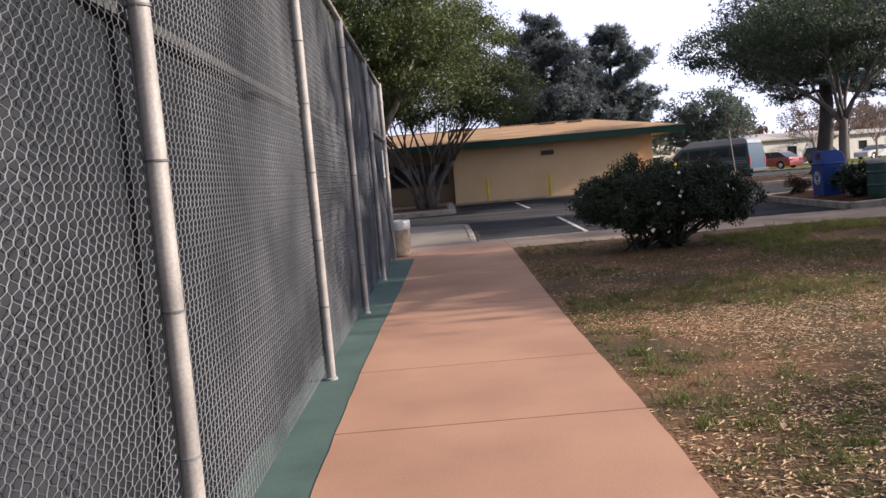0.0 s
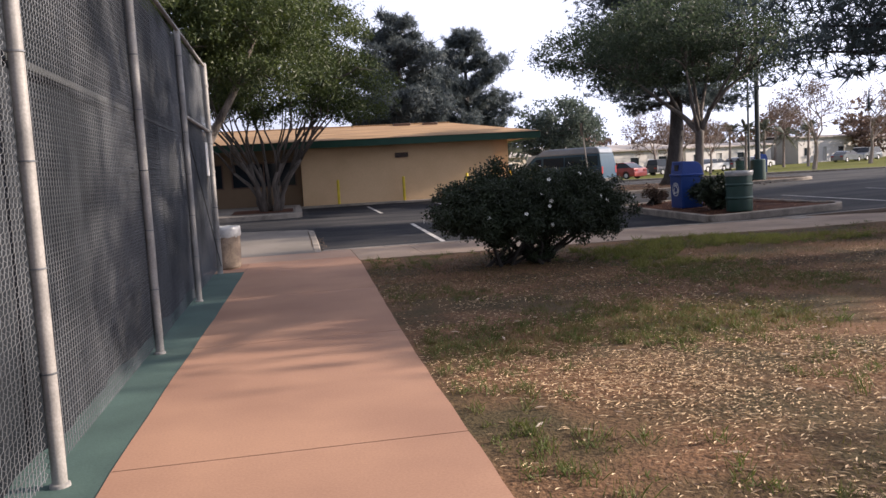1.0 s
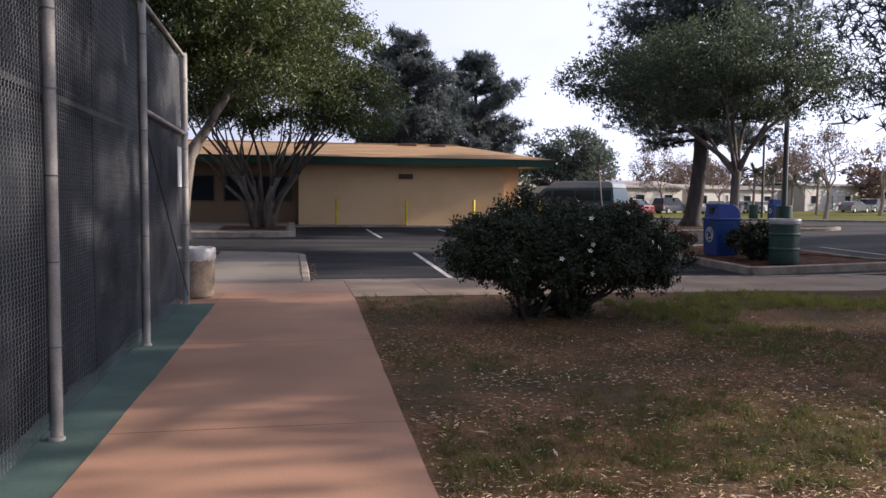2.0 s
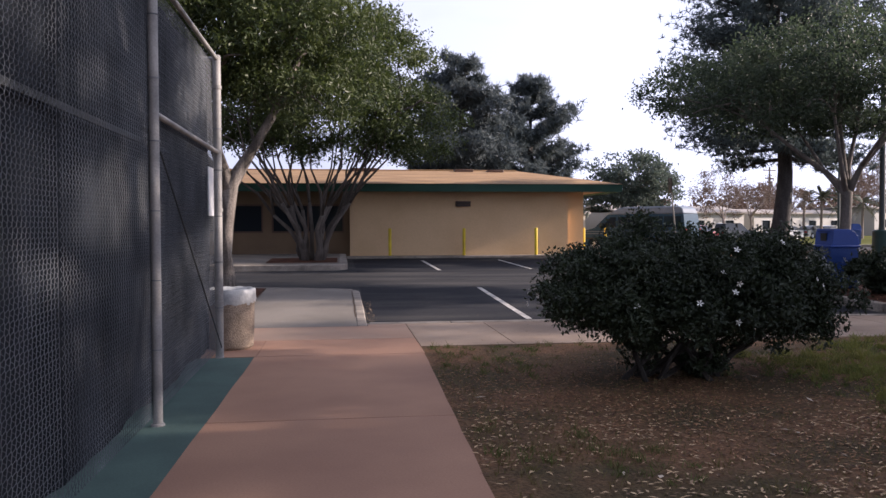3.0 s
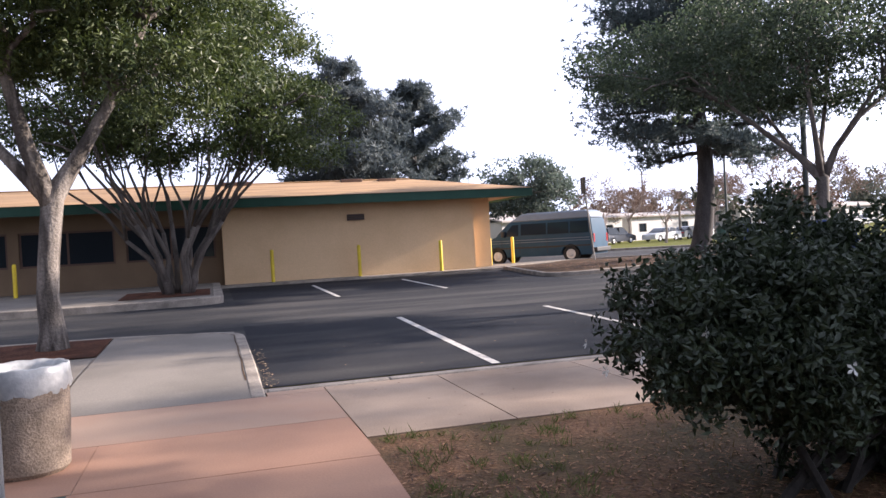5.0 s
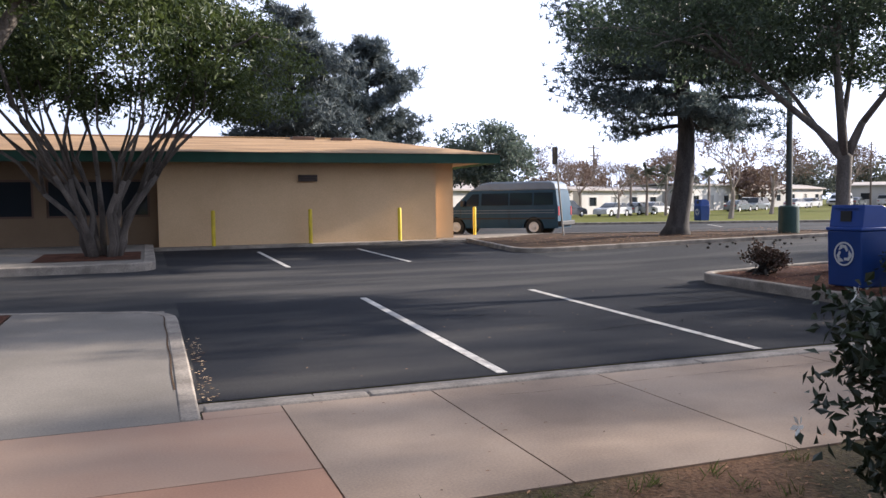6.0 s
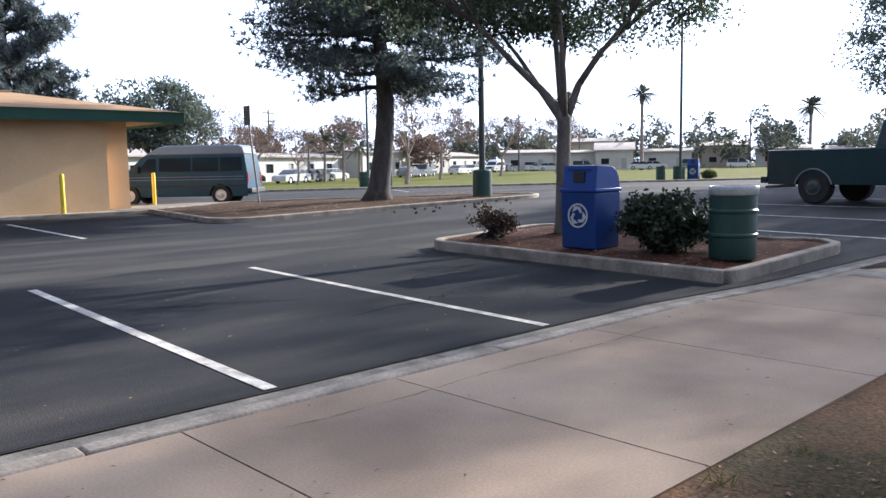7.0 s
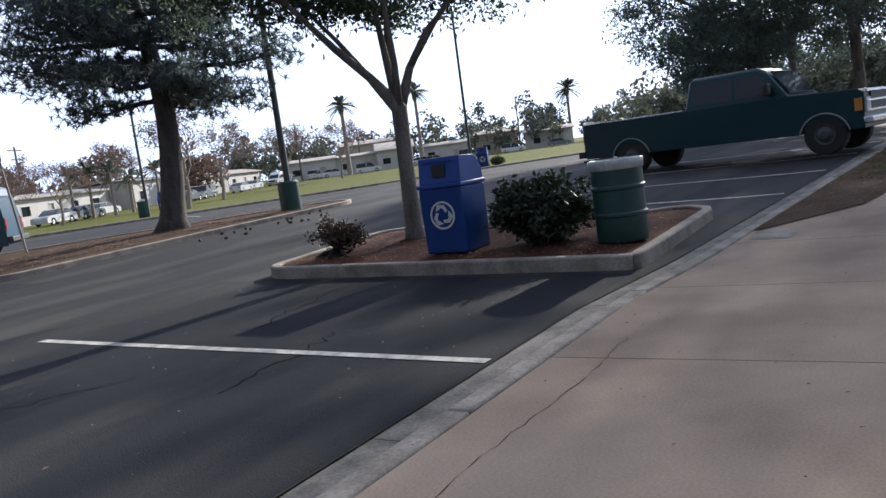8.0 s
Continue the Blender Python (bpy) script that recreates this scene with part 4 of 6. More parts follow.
# return of the fence along the court's north side
for x in (-3.05, -6.1, -9.15):
    part("post", lathe([(0.036, -0.05), (0.036, FH - 0.03), (0.028, FH)], 12, x, 15.9), "steel", fence)
part("top_rail", tube(bmesh.new(), [(0, 15.9, FH - 0.02), (-10, 15.9, FH - 0.02)], [0.024, 0.024], 10), "steel", fence)


def cloth(y0, y1, z0, z1, off):
    """The windscreen: a hanging cloth with thickness, gathered and bellied between its ties."""
    ny, nz = int((y1 - y0) / 0.08), 34
    Y, Z = np.meshgrid(np.linspace(y0, y1, ny + 1), np.linspace(z0, z1, nz + 1))
    X = off + (0.022 * np.sin(Y * 2.06) + 0.020 * np.sin(Y * 4.1 + 0.5 * Z)) * np.sin((Z - z0) / (z1 - z0) * np.pi) + 0.012 * np.sin(Y * 6.3 + 0.9 * Z) + 0.006 * np.sin(Y * 17 + Z * 2.2)
    Z = Z + 0.02 * np.sin(Y * 3.1) * (Z < z0 + 0.2)
    V = np.stack([X, Y, Z], -1).reshape(-1, 3)
    n = len(V)
    i = (np.arange(nz)[:, None] * (ny + 1) + np.arange(ny)[None, :]).ravel()
    F = np.stack([i, i + 1, i + ny + 2, i + ny + 1], 1)
    V = np.concatenate([V, V - [0.004, 0, 0]])
    return V, np.concatenate([F, F[:, ::-1] + n])


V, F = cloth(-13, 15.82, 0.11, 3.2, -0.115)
fast("windscreen", V, F, "screen", fence, "dark grey-green windscreen cloth with sun dapples put in its colour", smooth=True)
part("seam", boxes((-0.066, -0.056, -13, 12.7, 2.02, 2.06)), "hem", fence)
V, F = cloth(-10, -0.1, 0.11, 3.2, -0.06)
V = V[:, [1, 0, 2]] + [0, 15.9 , 0]
fast("windscreen", V, F, "screen", fence, smooth=True)


def chain_link(y0, y1, z0, z1, pitch=0.0256, rise=0.0245, r=0.0022, sides=4, hooked=True):
    """Zigzag wires hooked into each other; hooked wires are rounded where they cross."""
    n_w, n_z = int((y1 - y0) / pitch), int((z1 - z0) / rise)
    k = np.arange(n_z + 1)
    if hooked:
        k2 = np.repeat(k, 2)
        Z = z0 + (k2 + np.tile([-0.22, 0.22], n_z + 1)) * rise
        amp = 0.96
    else:
        k2, Z, amp = k, z0 + k * rise, 1.04
    sign = np.where(k2 % 2 == 0, -0.5, 0.5) * pitch * amp
    ang = np.arange(sides) * 2 * math.pi / sides + 0.4
    ring = np.stack([np.cos(ang), np.sin(ang), 0 * ang], 1) * r
    i0 = np.arange(len(Z) - 1) * sides
    seg = np.concatenate([np.stack([i0 + a, i0 + (a + 1) % sides, i0 + sides + (a + 1) % sides, i0 + sides + a], 1) for a in range(sides)])
    V, F = [], []
    for w in range(n_w):
        yy = y0 + (w + 0.5) * pitch + sign * (1 if w % 2 == 0 else -1)
        xx = 0.003 * np.sign(sign) + 0.008 * np.sin(yy * 2.1) * np.sin(Z * 1.4)
        V.append((np.stack([xx, yy, Z], 1)[:, None, :] + ring[None]).reshape(-1, 3))
        F.append(seg + w * len(Z) * sides)
    return np.concatenate(V), np.concatenate(F)


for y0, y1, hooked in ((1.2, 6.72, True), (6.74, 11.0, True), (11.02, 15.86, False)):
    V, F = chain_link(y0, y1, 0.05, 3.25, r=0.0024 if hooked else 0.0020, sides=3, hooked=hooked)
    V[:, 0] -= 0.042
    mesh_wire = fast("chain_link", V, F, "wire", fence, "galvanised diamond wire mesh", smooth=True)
    tagged(mesh_wire, kind="stuff")


# ---- litter can by the fence ----
can = empty("litter_can", (-1.0, 16.6, 0.0), label="round pebbled concrete litter can with white bag", category="litter can")
part("body", lathe([(0.235, 0.0), (0.262, 0.03), (0.275, 0.3), (0.28, 0.60), (0.262, 0.61), (0.25, 0.25)], 32), "can", can, smooth=False)
bm = bmesh.new()
n = 40
rings = []
for r, z, w in ((0.280, 0.53, 0.010), (0.291, 0.57, 0.009), (0.292, 0.64, 0.007), (0.288, 0.70, 0.004), (0.278, 0.71, 0.004), (0.25, 0.67, 0.008), (0.20, 0.42, 0.015)):
    rings.append([bm.verts.new(((r + w * math.sin(i * 2.9 + z * 20)) * math.cos(2 * math.pi * i / n), (r + w * math.sin(i * 2.9 + z * 20)) * math.sin(2 * math.pi * i / n), z + w * math.sin(i * 1.7))) for i in range(n)])
for a, b in zip(rings, rings[1:]):
    for i in range(n):
        bm.faces.new((a[i], a[(i + 1) % n], b[(i + 1) % n], b[i]))
bm.faces.new(rings[-1])
part("bag", bm, "bag", can, "white plastic bag folded over the rim", smooth=True)

# ---- recycling bins, drums ----


def recycle_bin(x, y, rz=0.0, dz=0.0, s=1.0):
    t = empty("recycling_bin", (x, y, gh(x, y) + dz), rz, "blue plastic recycling bin with a curved hood", "recycling bin", "recycling bins")
    part("body", prism([(-0.27 * s, 0), (0.27 * s, 0), (0.30 * s, 0.80 * s), (-0.30 * s, 0.80 * s)], 0.6 * s), "bin", t, bevel=0.02)
    part("rim", boxes((-0.315 * s, 0.315 * s, -0.315 * s, 0.315 * s, 0.80 * s, 0.85 * s)), "bin_lid", t, bevel=0.012)
    hood = [(-0.27 * s, 0.85 * s), (0.30 * s, 0.85 * s), (0.295 * s, 0.92 * s)] + [(0.05 * s + 0.24 * s * math.cos(a), 0.92 * s + 0.24 * s * math.sin(a)) for a in (0.35, 0.7, 1.05, 1.4)] + [(-0.23 * s, 1.165 * s)]
    hd = part("hood", prism(hood, 0.58 * s), "bin_lid", t, bevel=0.025, segs=3)
    part("opening", boxes((-0.272 * s, -0.245 * s, -0.09 * s, 0.09 * s, 0.93 * s, 1.08 * s)), "trim", hd)
    part("panel_bar", boxes((-0.262 * s, -0.252 * s, -0.2 * s, 0.2 * s, 1.105 * s, 1.125 * s)), "bin", hd)
    # ring with three chasing arrows
    bm = bmesh.new()
    zc, n = 0.47 * s, 36
    xf = -0.2945 * s
    for i in range(n):
        a0, a1 = 2 * math.pi * i / n, 2 * math.pi * (i + 1) / n
        q = [bm.verts.new((xf, r * s * math.sin(a), zc + r * s * math.cos(a))) for r, a in ((0.148, a0), (0.172, a0), (0.172, a1), (0.148, a1))]
        bm.faces.new(q)
    for k in range(3):
        c, s_ = math.cos(2.0944 * k), math.sin(2.0944 * k)
        for poly in (((-0.075, 0.055), (-0.035, 0.125), (0.035, 0.125), (0.012, 0.085), (-0.012, 0.085), (-0.045, 0.03)), ((0.005, 0.132), (0.062, 0.132), (0.092, 0.05), (0.03, 0.075))):
            bm.faces.new([bm.verts.new((xf, (u * c - v_ * s_) * s, zc + (u * s_ + v_ * c) * s)) for u, v_ in poly])
    ex = bmesh.ops.extrude_face_region(bm, geom=bm.faces[:])
    bmesh.ops.translate(bm, vec=(-0.004, 0, 0), verts=[g for g in ex["geom"] if isinstance(g, bmesh.types.BMVert)])
    part("emblem", bm, "white", t, "white ring of chasing arrows")
    return t


def drum(x, y, dz=0.0, bag=True, group="green drums"):
    t = empty("drum", (x, y, gh(x, y) + dz), label="dark green ribbed steel drum used for litter", category="litter drum", group=group)
    R, H = 0.29, 0.90
    prof = [(R - 0.01, 0), (R, 0.02)]
    for z in (0.30, 0.60):
        prof += [(R, z - 0.03), (R + 0.016, z - 0.012), (R + 0.016, z + 0.012), (R, z + 0.03)]
    prof += [(R, H - 0.02), (R + 0.012, H - 0.01), (R + 0.012, H), (R - 0.012, H), (R - 0.02, 0.1)]
    part("shell", lathe(prof, 32), "drum", t)
    if bag:
        part("bag", lathe([(R + 0.004, H - 0.10), (R + 0.014, H - 0.09), (R + 0.018, H - 0.03), (R + 0.02, H + 0.012), (R - 0.005, H + 0.016), (R - 0.03, H - 0.2)], 32), "bag", t, "clear plastic liner folded over the rim", smooth=True)
    return t


recycle_bin(9.97, 21.55, 0, 0.13)
drum(10.2, 19.52, 0.13)
recycle_bin(49.0, 42.0, 20, 0.0, 1.15)
drum(46.0, 42.6, 0.0, False)
drum(47.2, 42.1, 0.0, False)
recycle_bin(32.0, 53.2, 0, 0.0, 1.1)
drum(30.7, 53.6, 0.0, False)

# ---- lamps, sign, poles ----


def street_lamp(x, y, h, base=True, arm=0.0, rz=0.0, r=0.075):
    t = empty("street_lamp", (x, y, gh(x, y)), rz, "dark lamp post of the car park" + (" on a green concrete base" if base else ""), "lamp post", "lamp posts")
    part("pole", lathe([(r, 0.0), (r * 0.75, h)], 12), "pole", t)
    if base:
        part("base", lathe([(0.30, -0.1), (0.29, 0.86), (0.25, 0.90)], 24), "drum", t, "green painted round concrete base")
    L = max(arm, 0.5)
    part("arm", tube(bmesh.new(), [(0, 0, h - 0.1), (-L * 0.5, 0, h)], [0.03, 0.03], 8), "pole", t)
    part("head", boxes((-L - 0.45, -L * 0.5, -0.14, 0.14, h - 0.06, h + 0.09)), "pole", t, bevel=0.03)
    return t


street_lamp(18.35, 31.75, 8.2, r=0.10)
street_lamp(47.7, 42.2, 10.5, r=0.10)
street_lamp(32.6, 55.6, 6.6, False, 1.2, 0, r=0.09)

sign = empty("sign_post", (12.72, 35.3, gh(12.72, 35.3) + 0.1), label="leaning steel sign post seen edge on", category="sign")
part("post", tube(bmesh.new(), [(0, 0, -0.1), (-0.30, 0, 2.75)], [0.03, 0.03], 8), "steel", sign)
part("plate", boxes((-0.31, -0.285, -0.16, 0.16, 2.2, 2.75)), "trim", sign, "dark sign plate")


def utility_pole(x, y, h):
    t = empty("utility_pole", (x, y, gh(x, y)), 25, "weathered wooden utility pole with cross arms", "utility pole", "utility poles")
    part("pole", lathe([(0.17, 0), (0.11, h)], 8), "wood_pole", t)
    part("cross_arm", boxes((-1.3, 1.3, -0.07, 0.07, h - 0.5, h - 0.36)), "wood_pole", t)
    part("cross_arm", boxes((-0.9, 0.9, -0.07, 0.07, h - 1.6, h - 1.46)), "wood_pole", t)
    part("transformer", lathe([(0.22, h - 2.8), (0.22, h - 1.9)], 12, 0.4, 0), "steel", t)
    return t


def polar(heading, dist, origin=(0.5, 14.3)):
    return origin[0] + dist * math.sin(radians(heading)), origin[1] + dist * math.cos(radians(heading))


for hd, ds, hh in ((31.2, 112, 9.4), (48.6, 150, 10.5), (52.8, 165, 9.0), (64.0, 170, 11.0)):
    utility_pole(*polar(hd, ds), hh)

strip("utility_lid", 10.42, 10.94, 17.78, 18.22, 2, 2, 0.006, "kerb", bed, "rectangular concrete utility cover")

# ---- vehicles ----


def wheel(parent, x, y, r, w=0.24, rim="rim", hub=0.58):
    t = new("wheel", None)
    t.parent = parent
    t.location = (x, y, r)
    bm = lathe([(r * 0.55, -w / 2), (r * 0.93, -w / 2), (r, -w / 2 + 0.035), (r, w / 2 - 0.035), (r * 0.93, w / 2), (r * 0.55, w / 2)], 28)
    bmesh.ops.rotate(bm, verts=bm.verts, cent=(0, 0, 0), matrix=Matrix.Rotation(math.pi / 2, 3, "X"))
    part("tyre", bm, "rubber", t)
    s = 1 if y > 0 else -1
    bm = lathe([(r * hub, -0.02), (r * hub, 0.015), (r * hub * 0.8, 0.0), (r * 0.25, 0.02), (r * 0.2, 0.045)], 20)
    bmesh.ops.rotate(bm, verts=bm.verts, cent=(0, 0, 0), matrix=Matrix.Rotation(-s * math.pi / 2, 3, "X"))
    bmesh.ops.translate(bm, verts=bm.verts, vec=(0, s * (w / 2 + 0.001), 0))
    part("rim", bm, rim, t)
    return t


def arched(profile_top, x_front, x_rear, wheels, r_arch, z_low):
    """A side outline whose lower edge goes round the wheel arches. Front is at the higher x."""
    pts = [(x_rear, z_low)]
    for wx in sorted(wheels):
        pts += [(wx + r_arch * math.cos(a), max(z_low, r_arch * math.sin(a) + 0.34)) for a in np.linspace(math.pi, 0, 9)]
        pts[-9:] = [(wx - r_arch, z_low)] + pts[-9:] + [(wx + r_arch, z_low)]
    pts += [(x_front, z_low)]
    return pts + profile_top


def side_panes(parent, panes, w, tilt, material="glass"):
    """Side windows as thin plates on both flanks: (x0, x1, z0, z1, slant0, slant1)."""
    for x0, x1, z0, z1, s0, s1 in panes:
        for s in (-1, 1):
            bm = bmesh.new()
            q = []
            for dx in (0, 0.012):
                for x, z in ((x0, z0), (x1, z0), (x1 + s1, z1), (x0 + s0, z1)):
                    q.append(bm.verts.new((x, s * (w(z) / 2 - 0.006 + dx), z)))
            for f in ((0, 1, 2, 3), (4, 5, 6, 7), (0, 1, 5, 4), (1, 2, 6, 5), (2, 3, 7, 6), (3, 0, 4, 7)):
                bm.faces.new([q[i] for i in f])
            part("window", bm, material, parent)


def passenger_van(x, y, rz):
    t = empty("van", (x, y, gh(x, y) - 0.01), rz, "blue-grey passenger van with a raised silver roof", "van")
    W = 1.95
    w = lambda z: W - 0.30 * max(0.0, (z - 1.05)) / 1.05 - (0.06 if z < 0.5 else 0)
    top = [(2.62, 0.45), (2.66, 0.72), (2.60, 0.98), (1.78, 1.18), (1.12, 1.80), (-2.50, 1.80), (-2.62, 1.05)]
    part("body", prism(arched(top, 2.60, -2.60, (-1.62, 1.72), 0.42, 0.30), w), "van", t, bevel=0.05)
    part("raised_roof", prism([(1.16, 1.80), (0.62, 2.10), (0.3, 2.15), (-2.25, 2.15), (-2.44, 2.05), (-2.51, 1.80)], w), "van_top", t, "silver raised roof", bevel=0.06, segs=3)
    side_panes(t, [(0.72, 1.42, 1.20, 1.68, 0.0, -0.42), (-0.55, 0.60, 1.22, 1.70, 0, 0), (-1.55, -0.62, 1.22, 1.70, 0, 0), (-2.42, -1.62, 1.22, 1.70, 0.03, 0)], w, 0, "tint")
    bm = bmesh.new()
    q = [bm.verts.new(v) for v in ((1.73, -0.84, 1.24), (1.73, 0.84, 1.24), (1.20, 0.74, 1.75), (1.20, -0.74, 1.75))]
    bm.faces.new(q)
    ex = bmesh.ops.extrude_face_region(bm, geom=bm.faces[:])
    bmesh.ops.translate(bm, vec=(0.03, 0, 0.025), verts=[g for g in ex["geom"] if isinstance(g, bmesh.types.BMVert)])
    part("windscreen", bm, "glass", t)
    part("bumper", boxes((2.58, 2.74, -0.95, 0.95, 0.42, 0.60)), "chrome", t, bevel=0.03)
    part("bumper", boxes((-2.76, -2.60, -0.95, 0.95, 0.40, 0.58)), "trim", t, bevel=0.03)
    part("grille", boxes((2.63, 2.675, -0.55, 0.55, 0.64, 0.92)), "trim", t)
    for s in (-1, 1):
        part("headlight", boxes((2.62, 2.68, s * 0.75 - 0.13, s * 0.75 + 0.13, 0.66, 0.90)), "white", t)
        part("tail_light", boxes((-2.63, -2.56, s * 0.86 - 0.07, s * 0.86 + 0.07, 0.80, 1.15)), "lamp_red", t)
        part("side_trim", boxes((-2.5, 2.5, s * 0.972 - 0.008, s * 0.972 + 0.008, 0.66, 0.72)), "trim", t)
        for sx in (0.66, 1.50, -0.60):
            part("door_seam", boxes((sx - 0.008, sx + 0.008, s * 0.9755 - 0.004, s * 0.9755 + 0.004, 0.42, 1.06)), "trim", t)
        for sz in (0.90, 1.00):
            part("pinstripe", boxes((-2.48, 2.35, s * 0.9755 - 0.004, s * 0.9755 + 0.004, sz, sz + 0.022)), "van_top", t, "pale painted side stripe")
        part("door_handle", boxes((0.74, 0.90, s * 0.982 - 0.012, s * 0.982 + 0.012, 1.02, 1.05)), "trim", t)
        m = part("mirror", boxes((1.30, 1.46, s * 1.02 - 0.1, s * 1.02 + 0.1, 1.18, 1.42)), "trim", t, bevel=0.03)
        for wx in (-1.62, 1.72):
            wheel(t, wx, s * 0.82, 0.35)
    return t


passenger_van(14.2, 43.1, 135)


def pickup(x, y, rz, dz=0.0):
    """Crew-cab pickup; origin under the rear axle."""
    t = empty("pickup_truck", (x, y, gh(x, y) + dz), rz, "dark green crew-cab pickup truck parked in a bay", "pickup truck")
    W = 1.98
    w = lambda z: W - 0.34 * max(0.0, (z - 1.15)) / 0.7 - (0.05 if z < 0.55 else 0)
    F_, R_ = 5.02, -1.22
    top = [(F_, 0.62), (F_ + 0.02, 1.14), (F_ - 0.10, 1.22), (3.62, 1.27), (1.40, 1.29), (1.36, 1.26), (R_, 1.26), (R_ - 0.02, 0.62)]
    part("body", prism(arched(top, F_, R_, (0.0, 4.28), 0.47, 0.45), w), "truck", t, bevel=0.035)
    part("cab", prism([(1.40, 1.20), (3.66, 1.22), (3.16, 1.86), (2.98, 1.93), (1.60, 1.93), (1.49, 1.86)], w), "truck", t, bevel=0.05)
    side_panes(t, [(2.56, 3.42, 1.34, 1.79, 0, -0.36), (1.54, 2.47, 1.34, 1.79, 0.04, 0)], w, 0)
    for xs, xe in ((3.58, 3.20), (1.42, 1.48)):
        bm = bmesh.new()
        bm.faces.new([bm.verts.new(v) for v in ((xs + 0.02, -0.78, 1.33), (xs + 0.02, 0.78, 1.33), (xe + 0.02, 0.66, 1.81), (xe + 0.02, -0.66, 1.81))])
        ex = bmesh.ops.extrude_face_region(bm, geom=bm.faces[:])
        bmesh.ops.translate(bm, vec=(0.03 if xs > 2 else -0.06, 0, 0.02), verts=[g for g in ex["geom"] if isinstance(g, bmesh.types.BMVert)])
        part("windscreen" if xs > 2 else "rear_window", bm, "glass", t)
    for s in (-1, 1):
        part("bed_rail", boxes((R_, 1.36, s * 0.94 - 0.043, s * 0.94 + 0.043, 1.262, 1.29)), "chrome", t, "pale bed rail cap", bevel=0.01)
    part("front_bumper", boxes((F_ - 0.02, F_ + 0.16, -1.02, 1.02, 0.54, 0.68)), "chrome", t, "chrome front bumper", bevel=0.03)
    part("rear_bumper", boxes((R_ - 0.22, R_ - 0.03, -0.96, 0.96, 0.48, 0.64)), "trim", t, bevel=0.02)
    part("grille", boxes((F_ + 0.0, F_ + 0.05, -0.62, 0.62, 0.80, 1.16)), "trim", t)
    part("grille_bar", boxes((F_ + 0.03, F_ + 0.075, -0.97, 0.97, 1.15, 1.20), (F_ + 0.03, F_ + 0.075, -0.97, 0.97, 0.96, 1.0), (F_ + 0.03, F_ + 0.075, -0.97, 0.97, 0.77, 0.81)), "chrome", t)
    part("exhaust", tube(bmesh.new(), [(-0.7, -0.62, 0.42), (-1.45, -0.72, 0.38)], [0.035, 0.035], 10), "steel", t)
    for s in (-1, 1):
        part("headlight", boxes((F_ - 0.03, F_ + 0.05, s * 0.80 - 0.15, s * 0.80 + 0.15, 0.80, 1.04)), "white", t)
        part("marker_lamp", boxes((F_ - 0.16, F_ - 0.02, s * 0.965 - 0.035, s * 0.965 + 0.035, 0.80, 1.04)), "lamp_amber", t)
        part("tail_light", boxes((R_ - 0.035, R_ + 0.01, s * 0.90 - 0.06, s * 0.90 + 0.06, 0.80, 1.14)), "lamp_red", t)
        part("mirror", boxes((3.20, 3.32, s * 1.08 - 0.10, s * 1.08 + 0.10, 1.34, 1.58)), "trim", t, bevel=0.02)
        for wx in (0.0, 4.28):
            wheel(t, wx, s * 0.84, 0.41, 0.28, "pole", 0.5)
            bm = bmesh.new()
            tube(bm, [(wx + 0.485 * math.cos(a), s * 0.985, 0.34 + 0.485 * math.sin(a)) for a in np.linspace(0.25, math.pi - 0.25, 14)], [0.018] * 14, 6)
            part("arch_trim", bm, "steel", t)
    return t


pickup(20.88, 22.3, -100.9, -0.02)


def car(x, y, rz, paint, suv=False, label="", s=1.0):
    t = empty("car", (x, y, gh(x, y)), rz, label, "car", "parked cars by the houses")
    h = 1.72 if suv else 1.42
    w = lambda z: 1.78 - 0.42 * max(0.0, z - 0.92) / 0.6
    top = [(2.25, 0.60), (2.15, 0.78), (1.25, 0.92 + 0.1 * suv), (-1.7 - 0.5 * suv, 0.98 + 0.1 * suv), (-2.2, 0.92), (-2.28, 0.5)]
    part("body", prism(arched(top, 2.24, -2.26, (-1.35, 1.38), 0.36, 0.24), w), paint, t, bevel=0.05)
    cab = [(1.2, 0.90), (0.45, h - 0.03), (0.2, h), (-1.0 - 0.8 * suv, h), (-1.25 - 0.8 * suv, h - 0.06), (-1.95 - 0.2 * suv, 0.95)]
    part("cabin", prism(cab, w), "glass", t, bevel=0.04)
    part("roof_panel", prism([(0.42, h - 0.015), (0.2, h + 0.02), (-1.0 - 0.8 * suv, h + 0.02), (-1.22 - 0.8 * suv, h - 0.04)], lambda z: w(h) + 0.02), paint, t)
    part("pillar", boxes((-0.42, -0.32, -w(1.2) / 2 - 0.02, w(1.2) / 2 + 0.02, 0.95, h - 0.05)), paint, t)
    for sd in (-1, 1):
        part("headlight", boxes((2.12, 2.26, sd * 0.62 - 0.16, sd * 0.62 + 0.16, 0.58, 0.70)), "white", t)
        part("tail_light", boxes((-2.29, -2.2, sd * 0.62 - 0.16, sd * 0.62 + 0.16, 0.66, 0.82)), "lamp_red", t)
        for wx in (-1.35, 1.38):
            wheel(t, wx, sd * 0.76, 0.31, 0.2)
    return t


def street(s, off=0.0):
    """A place along the street beyond the lawn, s metres on and off metres back."""
    return 47 + 0.929 * s - 0.37 * off, 87 + 0.37 * s + 0.929 * off


